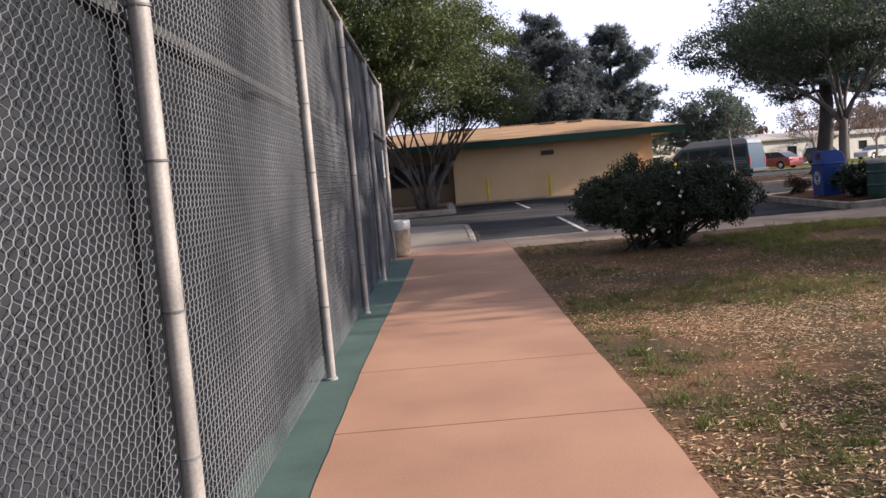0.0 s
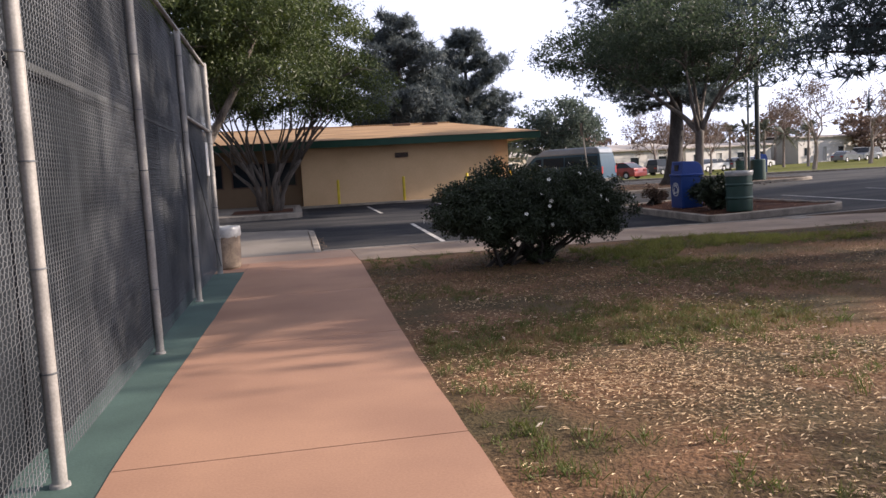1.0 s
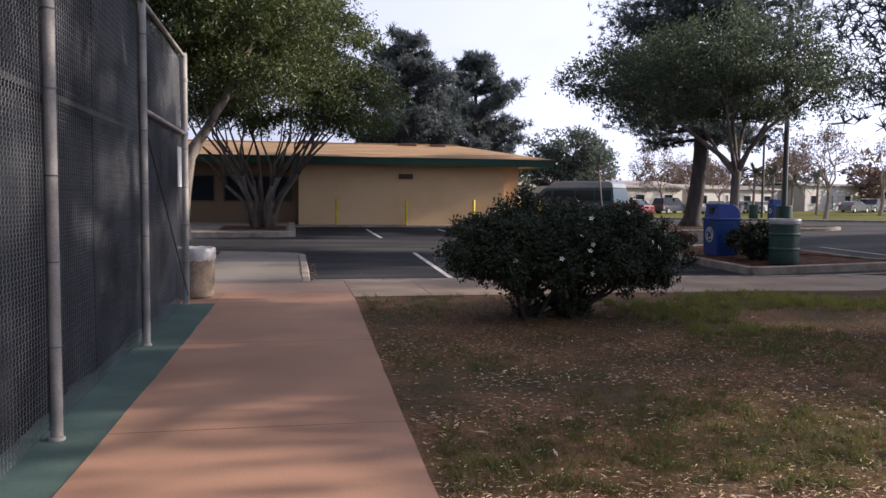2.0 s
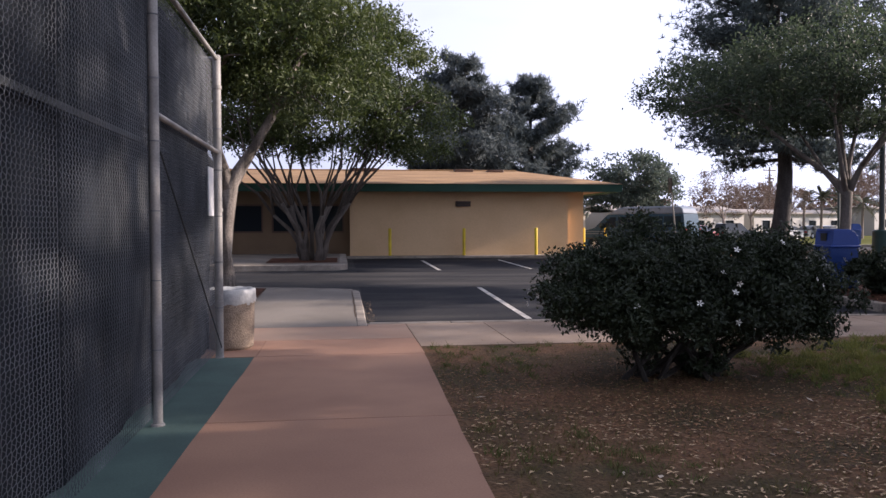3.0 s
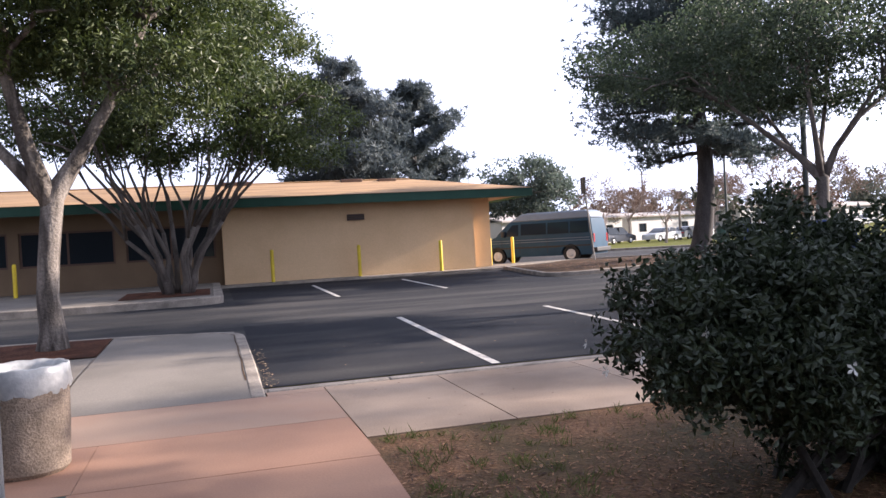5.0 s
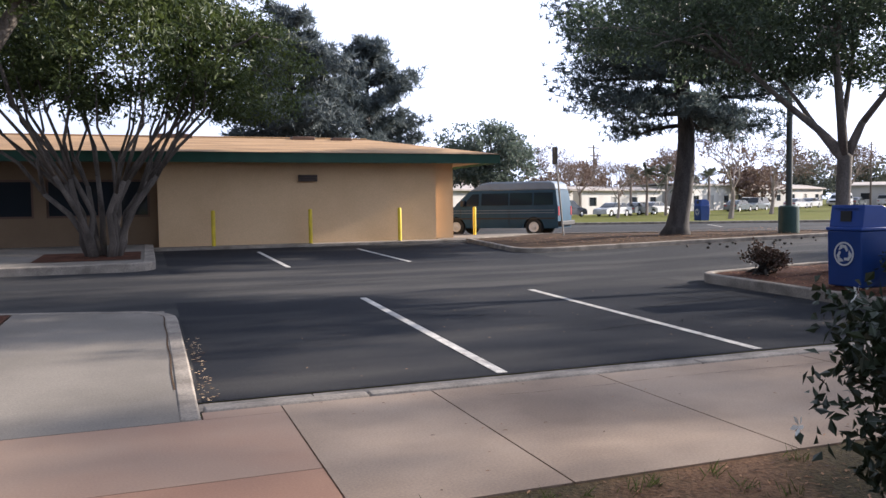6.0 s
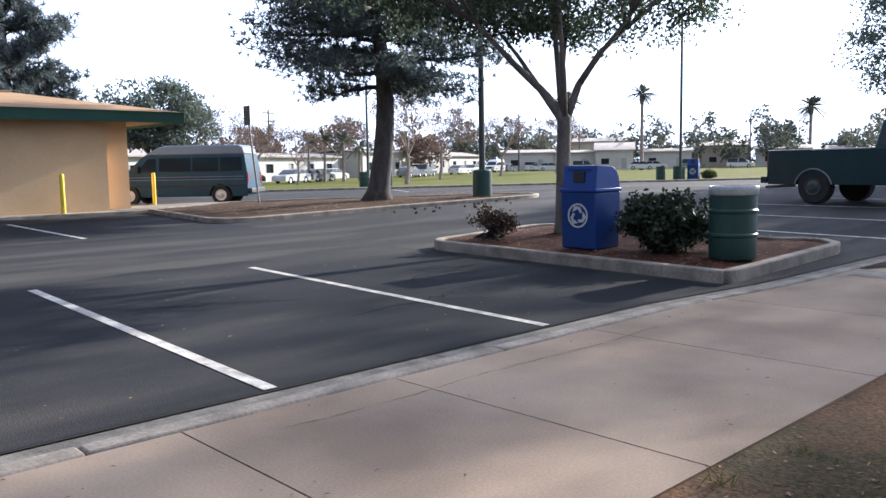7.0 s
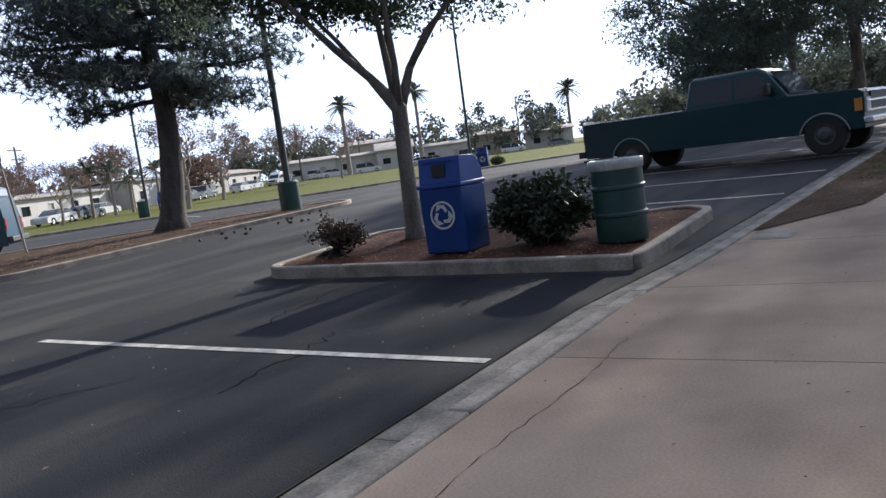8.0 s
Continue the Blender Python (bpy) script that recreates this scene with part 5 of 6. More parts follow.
ST_RZ = 21.7
for s, off, paint, suv, flip in ((-13, 0, "car_dark", False, 0), (-4.5, 2.5, "car_dark", True, 0), (0, 0, "car_white", False, 180), (7.2, 1.5, "car_grey", False, 0), (12.6, 3.0, "car_white", False, 0), (27, 0, "car_grey", False, 0), (32.5, 0.5, "car_grey", True, 180), (36.5, 3, "car_white", True, 0), (43.5, 0, "car_white", False, 0), (50, 1, "car_white", False, 180), (70, 2, "car_grey", False, 0), (78, 0, "car_white", True, 0), (88, 1, "car_white", False, 0)):
    x, y = street(s, off)
    car(x, y, ST_RZ + flip, paint, suv, {"car_white": "white", "car_grey": "grey", "car_dark": "dark blue", "car_red": "red"}[paint] + (" estate car" if suv else " saloon car") + " parked by the houses")
x, y = street(61, 1)
v = passenger_van(x, y, ST_RZ + 180)
for o in v.children:
    if o.name.startswith(("body", "raised")):
        o.data.materials[0] = M["car_white"]
v["label"] = "white panel van parked by the houses"
x, y = polar(27.0, 62)
car(x, y, 120, "car_red", False, "red saloon car parked behind the hall")

# ---- far houses ----


def house(s, off, length, depth, h, paint, label, rise=0.7, polar_place=False):
    x, y = polar(s, off) if polar_place else street(s, off)
    t = empty("house", (x, y, gh(x, y)), -s if polar_place else ST_RZ, label, "house", "houses along the street")
    holes = []
    n = max(2, int(length / 4.2))
    for k in range(n):
        c = -length / 2 + length * (k + 0.5) / n
        holes.append((c - 0.75, c + 0.75, 1.0, 2.1) if k % 3 != 1 else (c - 0.5, c + 0.5, 0.1, 2.15))
    part("wall", wall_cut(-length / 2, length / 2, 0, 0.2, -0.2, h, holes), paint, t)
    part("wall", boxes((-length / 2, length / 2, depth - 0.2, depth, -0.2, h), (-length / 2, -length / 2 + 0.2, 0.2, depth - 0.2, -0.2, h), (length / 2 - 0.2, length / 2, 0.2, depth - 0.2, -0.2, h)), paint, t)
    for a, b, c, d in holes:
        win = part("window" if c > 0.5 else "door", boxes((a, b, 0.10, 0.14, c, d)), "glass" if c > 0.5 else "house_grey", t)
        part("frame", boxes((a - 0.06, b + 0.06, -0.03, 0.0, d, d + 0.08), (a - 0.06, a, -0.03, 0.0, c, d), (b, b + 0.06, -0.03, 0.0, c, d)), "white", win)
    bm = bmesh.new()
    L, o = length / 2 + 0.4, 0.5
    a = [(-o, h - 0.08), (depth / 2, h + rise - 0.08), (depth + o, h - 0.08), (depth + o, h + 0.1), (depth / 2, h + rise + 0.1), (-o, h + 0.1)]
    v0 = [bm.verts.new((-L, y_, z_)) for y_, z_ in a]
    v1 = [bm.verts.new((L, y_, z_)) for y_, z_ in a]
    for i in range(6):
        bm.faces.new((v0[i], v0[(i + 1) % 6], v1[(i + 1) % 6], v1[i]))
    bm.faces.new(v0[::-1])
    bm.faces.new(v1)
    part("roof", bm, "house_roof", t)
    return t


for s, off, ln, dp, h, paint, lab, rise in (
        (-26, 13, 20, 8, 2.9, "house_tan", "long tan mobile home with a low roof", 0.7), (-3, 11, 20, 8, 3.0, "house_white", "long white mobile home with a low roof", 0.8),
        (19, 12, 18, 8, 3.0, "house_white", "long white mobile home with a low roof", 0.5), (40, 10, 17, 9, 3.6, "house_white", "white flat-fronted house with a shallow roof", 0.35),
        (60, 13, 16, 8, 3.0, "house_grey", "grey mobile home with a low roof", 0.7), (78, 14, 15, 8, 3.1, "house_white", "white mobile home with a low roof", 0.8),
        (-52, 12, 22, 8, 3.0, "house_white", "white mobile home with a low roof", 0.7)):
    house(s, off, ln, dp, h, paint, lab, rise)
for hd, ds, ln, dp, h, paint, lab, rise in (
        (49.2, 158, 10, 8, 3.4, "house_white", "white mobile home with a low roof", 0.6), (52.4, 160, 8, 8, 3.3, "house_white", "white mobile home with a low roof", 0.5), (55.2, 158, 7, 9, 3.6, "house_white", "small white gabled house", 1.5),
        (53.9, 185, 16, 9, 6.0, "house_tan", "tan house with a raised roof", 0.9), (58.6, 168, 10, 8, 3.3, "house_white", "white mobile home with a low roof", 0.6), (62.4, 178, 9, 8, 4.4, "house_tan", "tan house with a shallow roof", 0.8),
        (66.0, 172, 10, 8, 3.4, "house_white", "white mobile home with a low roof", 0.7), (70.4, 190, 12, 8, 3.4, "house_grey", "grey mobile home with a low roof", 0.7)):
    house(hd, ds, ln, dp, h, paint, lab, rise, True)
for hd, ds, paint, suv in ((50.8, 146, "car_white", False), (53.2, 143, "car_white", True), (57.0, 140, "car_white", False), (57.9, 152, "car_white", False), (60.4, 158, "car_grey", True), (63.4, 150, "car_white", True), (66.6, 156, "car_grey", False)):
    x, y = polar(hd, ds)
    car(x, y, -hd, paint, suv, {"car_white": "white", "car_grey": "grey"}[paint] + (" estate car" if suv else " saloon car") + " parked by the far houses")

# ---- trees and shrubs ----
broadleaf("fork_tree", (-1.95, 23.1),
          [[(0, 0, -0.1, 0.26), (0.02, 0, 0.35, 0.175), (-0.02, 0, 0.8, 0.15), (0.03, 0, 1.4, 0.145), (0.12, 0, 2.2, 0.155), (0.55, 0.1, 2.9, 0.095), (1.0, 0.2, 3.7, 0.085), (1.5, 0.2, 4.8, 0.05)],
           [(0.1, 0, 2.1, 0.15), (-0.15, -0.1, 2.9, 0.11), (-0.35, -0.2, 3.9, 0.08), (-0.5, -0.1, 5.2, 0.05)], [(0.05, 0, 2.2, 0.12), (-0.55, 0.2, 2.9, 0.08), (-1.3, 0.3, 4.0, 0.06)]],
          [(0.3, 0, 5.2, 2.6, 2.6, 1.35), (1.7, -0.2, 4.7, 1.7, 1.8, 1.3), (-1.4, 0.2, 5.0, 2.2, 2.2, 1.3), (0.4, 0, 6.4, 2.0, 2.0, 1.2)],
          720, 90, 0.34, (0.125, 0.042), "trunk_grey", "leaf", "smooth grey forked tree with dense green leaves", droop=0.5)

stems = []
for k in range(16):
    a = 2 * math.pi * k / 16 + rng.normal() * 0.25
    L = rng.uniform(0.6, 1.4)
    d = np.array([math.cos(a), math.sin(a)])
    jit = lambda r: rng.normal(size=2) * r
    b0, b1 = 0.22 * d, 0.38 * d + jit(0.04)
    b2, b3 = L * 0.55 * d + jit(0.07), L * d + jit(0.10)
    z3 = rng.uniform(1.5, 2.0)
    stems.append([(*b0, -0.1, 0.10), (*b1, 0.45, 0.075), (*b2, 1.1, 0.062), (*b3, z3, 0.052)])
    for f in range(2):
        e = d * rng.uniform(0.6, 1.6) + jit(0.4)
        stems.append([(*b3, z3, 0.048), (*(b3 + e * 0.35 + jit(0.08)), z3 + 0.7, 0.038), (*(b3 + e * 0.75 + jit(0.1)), z3 + 1.4, 0.028), (*(b3 + e), z3 + 2.3, 0.016)])
broadleaf("stemmed_tree", (-0.55, 32.4), stems,
          [(0.4, 0, 4.9, 3.4, 3.2, 1.7), (2.9, -0.2, 4.5, 2.0, 2.2, 1.3), (-2.2, 0, 5.0, 2.4, 2.4, 1.5), (0.4, 0, 7.0, 2.6, 2.6, 1.5), (2.0, 0, 6.4, 1.9, 2.0, 1.2)],
          950, 78, 0.38, (0.145, 0.050), "trunk_stem", "leaf", "many-stemmed spreading tree with dense dark green leaves", droop=0.4, limb_r=0.035, n_limb=70)

pine_tree("pine", (15.3, 33.1), 10.5, 0.33, [(3.7, 2.7, -0.14, 0.02), (4.2, 3.1, -0.08, 0.15), (4.8, 3.6), (5.4, 3.9), (6.2, 3.9), (7.0, 3.6), (7.8, 3.2), (8.6, 2.7), (9.4, 2.0), (10.1, 1.3)], "tall dark pine with a broad crown in a bed", n_tuft=270, per=10, tuft=0.18, width=0.017, bow=(0.25, -0.19))
pine_tree("pine", (7.6, 55), 11.6, 0.3, [(z, r, 0.0, 0.65) for z, r in ((3.2, 3.0), (4.2, 3.5), (5.2, 3.5), (6.2, 3.3), (7.2, 3.0), (8.1, 2.7), (9.0, 2.3), (9.9, 1.9), (10.7, 1.4))], "tall pine behind the hall", group="pines behind the hall", n_tuft=120, per=11, tuft=0.40, width=0.034, mat="needle_hazed")
pine_tree("pine", (13.7, 62.5), 12.0, 0.3, [(z, r, 0.0, 0.65) for z, r in ((3.2, 3.6), (4.3, 3.9), (5.4, 3.7), (6.5, 3.3), (7.6, 2.8), (8.7, 2.4), (9.8, 2.0), (10.9, 1.4))], "tall pine behind the hall", group="pines behind the hall", n_tuft=120, per=11, tuft=0.40, width=0.034, mat="needle_hazed")
pine_tree("pine", (11.6, 12.2), 9.0, 0.34, [(3.3, 4.4, -0.2, -0.05), (3.8, 4.6, -0.15, 0.05), (3.6, 4.2), (4.3, 4.3), (5.2, 4.3), (6.2, 3.8), (7.2, 3.1), (8.0, 2.2)], "spreading pine with drooping boughs over the lawn", n_tuft=190, per=10, tuft=0.185, width=0.0145)

# never in view: added and shaped to cast shade on the near lawn
pine_tree("pine", (17.5, 3.7), 6.2, 0.3, [(3.0, 2.6), (3.7, 2.8), (4.4, 2.4), (5.1, 1.8), (5.8, 0.9)], "unseen low pine added to shade the near lawn", n_tuft=170, per=9, tuft=0.22, width=0.017)

broadleaf("island_tree", (11.05, 22.9),
          [[(0, 0, -0.1, 0.19), (0, 0, 0.3, 0.13), (0.02, 0, 1.2, 0.112), (0.05, 0, 2.0, 0.122), (-0.35, 0.15, 2.45, 0.062), (-0.85, 0.3, 2.85, 0.05), (-1.5, 0.45, 3.4, 0.032)],
           [(0.05, 0, 1.95, 0.09), (0.3, -0.1, 2.55, 0.06), (0.75, -0.2, 3.1, 0.048), (1.3, -0.3, 3.5, 0.034)], [(0.04, 0, 1.95, 0.085), (0.05, 0.1, 2.6, 0.055), (-0.05, 0.15, 3.7, 0.034)],
           [(0.05, 0, 1.95, 0.08), (0.22, 0.2, 2.6, 0.05), (0.5, 0.3, 3.6, 0.032)], [(0.03, 0, 1.95, 0.075), (-0.22, -0.2, 2.6, 0.046), (-0.45, -0.3, 3.6, 0.03)], [(0.3, -0.1, 2.55, 0.045), (0.45, -0.5, 3.1, 0.036), (0.6, -0.9, 3.6, 0.024)],
           [(-0.35, 0.15, 2.45, 0.042), (-0.5, 0.5, 3.0, 0.034), (-0.6, 0.9, 3.5, 0.022)]],
          [(0, 0, 4.15, 2.6, 2.5, 0.95), (1.5, -0.2, 4.2, 1.8, 1.8, 0.95), (-1.5, 0.3, 4.0, 1.7, 1.8, 0.85), (0, 0, 5.0, 2.2, 2.2, 1.0), (-1.5, 2.2, 4.45, 2.1, 2.1, 0.95), (-0.6, 0.9, 4.8, 2.2, 2.2, 0.9), (-2.6, 1.6, 4.5, 1.4, 1.4, 0.7)],
          600, 66, 0.34, (0.10, 0.045), "trunk_mid", "leaf_dark", "slim forked tree with a dark round crown", droop=0.2, limb_r=0.026, n_limb=60)

for x, y, s, lab in ((39.4, 24.4, 1.1, "tall dark broad tree beyond the truck"), (41, 19.0, 1.5, "tall dark broad tree beyond the truck"), (34, 14.2, 1.6, "tall dark broad tree beside the footway"), (52, 23, 1.6, "tall dark broad tree beyond the truck")):
    broadleaf("shade_tree", (x, y), [[(0, 0, -0.1, 0.3), (0.1, 0, 1.5 * s, 0.24), (0.5, 0.2, 3.2 * s, 0.16), (1.2, 0.3, 5.0 * s, 0.07)], [(0.1, 0, 1.5 * s, 0.18), (-0.6, -0.1, 3.2 * s, 0.11), (-1.5, -0.2, 5.0 * s, 0.06)]],
              [(0, 0, 5.4 * s, 4.0 * s, 4.0 * s, 2.8 * s), (2.0 * s, 0.5, 3.6 * s, 2.4 * s, 2.4 * s, 1.7 * s), (-2.0 * s, -0.4, 3.7 * s, 2.4 * s, 2.4 * s, 1.5 * s), (0, 0, 7.6 * s, 3 * s, 3 * s, 1.8 * s)],
              470, 70, 0.55, (0.20, 0.095), "trunk_mid", "leaf_hazed", lab, group="trees beyond the truck", n_limb=40, limb_r=0.07)

broadleaf("round_tree", (17.4, 53), [[(0, 0, -0.1, 0.2), (0, 0, 1.5, 0.15), (0.3, 0, 3.0, 0.08)], [(0, 0, 1.4, 0.12), (-0.6, 0, 3.0, 0.06)]],
          [(0, 0, 3.9, 2.6, 2.6, 1.7), (-1.4, 0, 3.3, 1.6, 1.6, 1.2), (1.6, 0, 3.2, 1.6, 1.6, 1.2)], 220, 45, 0.5, (0.24, 0.12), "trunk_mid", "leaf_hazed", "rounded green tree behind the van")


def shrub(name, x, y, blobs, n_clump, per, r, leaf, mat, label, dz=0.0, n_stem=9, flowers=0, group="", lobes=0, lobe_r=0.2, spread=0.13, roots=(0.0,), under=None):
    z = gh(x, y) + dz
    if lobes:
        blobs = blobs + [(*p, lobe_r * k, lobe_r * k, lobe_r * k * 0.8) for p, k in zip(blob_points(lobes, blobs, 0.97), rng.uniform(0.6, 1.3, lobes))]
    t = empty(name, (x, y, z), label=label, category="shrub", group=group)
    C, P = clumps(n_clump, blobs, r, per, 0.35, 0.9)
    P = P[P[:, 2] > 0.06]
    if under is not None:
        P = P[[q[2] > under(q[0]) + 0.16 * noise.noise(Vector(q) * 5.0) for q in P]]
    for k in range(n_stem):
        c = C[rng.integers(len(C))] * np.array([0.75, 0.75, 0.9])
        p = bend((roots[k % len(roots)] + rng.normal() * spread, rng.normal() * 0.13, -0.03), c, 5, 0.06)
        part("stem", tube(bmesh.new(), p, np.linspace(0.03, 0.008, 5), 6), "stem_dark", t)
    V, F = leaf_arrays(P, leaf[0], leaf[1], 0.0)
    fast("foliage", V, F, mat, t)
    if flowers:
        Q = blob_points(flowers * 3, blobs, 0.98)
        Q = Q[Q[:, 2] > 0.5][:flowers]
        Q += unit(Q - np.array([0, 0, 0.7])) * 0.13
        V, F = [], []
        for k in range(5):
            a = 2 * math.pi * k / 5
            d, sd = np.array([math.cos(a), math.sin(a), 0.0]), np.array([-math.sin(a), math.cos(a), 0.0])
            V += [(0, 0, 0), d * 0.020 + sd * 0.008 + [0, 0, 0.004], d * 0.034 + [0, 0, 0.010], d * 0.020 - sd * 0.008 + [0, 0, 0.007]]
            F.append((4 * k, 4 * k + 1, 4 * k + 2, 4 * k + 3))
        first = None
        for c in Q:
            q = Vector(c - np.array([0, 0, 0.6]) + rng.normal(size=3) * 0.25).to_track_quat("Z", "Y")
            if first is None:
                first = f = fast("flower", np.array([np.array(v, float) for v in V]), F, "petal", t, "small white star-shaped flower")
            else:
                f = new("flower", first.data)
                f.parent = t
            f.matrix_local = Matrix.LocRotScale(Vector(c), q, None)
    return t


def bush_underside(x):
    """Height of the big bush's lowest leaves: lifted skirts over two leafy clusters of stems."""
    if x < -0.72:
        return 0.40
    if x < -0.42:
        return 0.05
    if x < -0.14:
        return 0.40
    return 0.05 if x < 0.36 else min(0.10 + 0.55 * (x - 0.36), 0.36)


shrub("bush", 3.65, 14.2, [(0, 0, 0.92, 1.2, 0.85, 0.46), (-0.85, 0, 0.86, 0.70, 0.65, 0.40), (0.85, 0.1, 0.84, 0.70, 0.65, 0.38), (0, 0, 0.74, 1.15, 0.8, 0.36), (0.25, -0.2, 1.0, 0.85, 0.6, 0.34), (-0.72, -0.1, 0.66, 0.60, 0.55, 0.27), (0.72, 0, 0.62, 0.62, 0.55, 0.27), (-0.58, 0, 0.26, 0.15, 0.16, 0.26), (0.10, 0, 0.26, 0.26, 0.22, 0.28)],
      1560, 66, 0.10, (0.050, 0.027), "leaf_bush", "large dark green bush with small white flowers", n_stem=32, flowers=72, lobes=70, lobe_r=0.2, spread=0.09, roots=(-0.5, 0.1, 0.14), under=bush_underside)
shrub("shrub", 10.25, 20.5, [(0, 0, 0.42, 0.50, 0.5, 0.32), (0.12, -0.15, 0.35, 0.40, 0.4, 0.26), (-0.12, 0.12, 0.36, 0.44, 0.42, 0.28)], 230, 40, 0.10, (0.085, 0.05), "leaf_bush", "low dark green shrub in the mulch", 0.13, 8, lobes=24, lobe_r=0.16)
shrub("shrub", 10.0, 23.55, [(0, 0, 0.26, 0.30, 0.30, 0.2), (0.12, -0.12, 0.24, 0.24, 0.24, 0.17)], 62, 24, 0.09, (0.065, 0.04), "leaf_rust", "small rusty half-bare shrub in the mulch", 0.13, 14, lobes=10, lobe_r=0.11)
shrub("shrub", 50.3, 41.6, [(0, 0, 0.3, 0.5, 0.4, 0.25)], 50, 30, 0.12, (0.12, 0.07), "leaf", "low shrub beside the far bin", 0.0, 5)


def bare_tree(x, y, h, label="leafless spreading street tree", leaves=0, mat="far_red"):
    t = empty("bare_tree", (x, y, gh(x, y)), label=label, category="tree", group="leafless trees on the lawn")
    bm = bmesh.new()
    tube(bm, [(0, 0, -0.1), (0.03 * h, 0, 0.18 * h), (0.02 * h, 0, 0.38 * h)], [0.028 * h, 0.02 * h, 0.016 * h], 7)
    tips = []

    def grow(p, d, L, r, k):
        e = p + d * L
        mid = (p + e) / 2 + rng.normal(size=3) * 0.06 * L
        tube(bm, [p, mid, e], [r, r * 0.8, r * 0.6], 3 if k < 3 else 5)
        tips.append(e)
        if k:
            for _ in range(3):
                grow(e, unit(d + rng.normal(size=3) * 0.5 + np.array([0, 0, 0.12])), L * rng.uniform(0.6, 0.8), r * 0.58, k - 1)

    for _ in range(5):
        grow(np.array([0.02 * h, 0, h * rng.uniform(0.26, 0.38)]), unit(np.array([rng.normal() * 0.6, rng.normal() * 0.6, 1.0])), h * 0.24, 0.011 * h, 4)
    part("trunk", bm, "twig", t)
    if leaves:
        P = np.repeat(np.array(tips), leaves, 0)
        V, F = leaf_arrays(P + rng.normal(size=P.shape) * 0.025 * h, 0.026 * h, 0.017 * h)
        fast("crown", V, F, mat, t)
    return t


for hd, ds, h, lv in ((40.6, 72, 8.6, 2), (43.0, 92, 8.6, 3), (33.0, 78, 5.6, 2), (47.3, 104, 8.0, 3), (28.6, 84, 7.2, 4), (30.2, 96, 7.4, 4), (51.2, 118, 8.0, 3), (36.0, 118, 9.0, 4)):
    bare_tree(*polar(hd, ds), h, leaves=lv)


def palm(x, y, h, r, n=26, label="tall fan palm with a round head", frond=1.8, group="palms"):
    t = empty("palm", (x, y, gh(x, y)), label=label, category="palm", group=group)
    part("trunk", tube(bmesh.new(), [(0, 0, -0.1), (0.05, 0, h * 0.5), (0.1, 0, h)], [r * 1.3, r, r * 0.9], 8), "twig", t)
    V, F = [], []
    for k in range(n):
        a, el = rng.uniform(0, 6.283), rng.uniform(-0.7, 1.45)
        d = np.array([math.cos(a) * math.cos(el), math.sin(a) * math.cos(el), math.sin(el)])
        for j in range(12):
            u = (j + 1) / 12
            p = np.array([0.1, 0, h]) + d * frond * u + np.array([0, 0, -0.35 * frond * u * u])
            side = unit(np.cross(d, [0, 0, 1.0]))
            for s in (-1, 1):
                q = p + side * s * frond * 0.22 * math.sin(math.pi * min(0.95, u)) + d * frond * 0.1 - np.array([0, 0, 0.08 * frond])
                i = len(V)
                V += [p - d * 0.055 * frond, p + d * 0.055 * frond, q]
                F.append((i, i + 1, i + 2))
    fast("crown", np.array(V), F, "far_leaf_hazed", t)
    if h > 8:
        part("skirt", lathe([(r * 1.0, h - 1.8), (r * 1.6, h - 1.0), (r * 1.5, h - 0.2), (r, h)], 10), "trunk_mid", t)
    return t


palm(*polar(57.0, 140), 12.6, 0.28, label="tall thin palm standing above the houses", frond=2.4, n=40)
palm(*polar(67.6, 190), 12.5, 0.35, label="tall palm standing above the houses", frond=3.4, n=44)
palm(*polar(51.9, 150), 12.6, 0.35, label="tall palm standing above the houses", frond=2.7, n=44)
for hd, ds, h in ((33.8, 92, 4.4), (34.9, 92, 4.6), (36.2, 91, 4.4), (39.0, 94, 4.2), (37.3, 96, 4.0)):
    palm(*polar(hd, ds), h, 0.14, 20, "young feather palm in front of the houses", 2.0, "young palms by the houses")


def far_wood(n_tree, h0, h1, d0, d1, hmin, hmax, mat, name, label):
    """A belt of distant trees as one mass of leaf clumps, with an uneven top."""
    V, F, base = [], [], 0
    for k in range(n_tree):
        hd, ds = rng.uniform(h0, h1), rng.uniform(d0, d1)
        x, y = polar(hd, ds)
        h, r = rng.uniform(hmin, hmax), rng.uniform(2.2, 4.2)
        C, P = clumps(26, [(x, y, h * 0.60, r, r, h * 0.40), (x + rng.normal(), y, h * 0.45, r * 1.2, r, h * 0.3)], 0.9, 16, 0.4, 0.8)
        v, f = leaf_arrays(P, 0.95, 0.50)
        V.append(v)
        F.append(f + base)
        base += len(v)
    ob = fast(name, np.concatenate(V), np.concatenate(F), mat)
    return tagged(ob, label, "trees", kind="stuff")


far_wood(120, 44, 92, 168, 225, 5, 12.5, "far_leaf_hazed", "far_trees", "hazy belt of distant trees behind the houses")
far_wood(40, 72, 97, 90, 150, 5, 10, "far_leaf_hazed", "far_trees", "hazy belt of distant trees beyond the lawn")
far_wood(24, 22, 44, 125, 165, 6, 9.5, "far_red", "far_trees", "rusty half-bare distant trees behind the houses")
far_wood(16, -30, 24, 70, 110, 6, 9, "far_leaf_hazed", "far_trees", "distant trees behind the hall")
far_wood(40, 96, 330, 60, 140, 6, 11, "far_leaf_hazed", "far_trees", "belt of trees round the grounds")

# ---- grass, litter and small debris ----


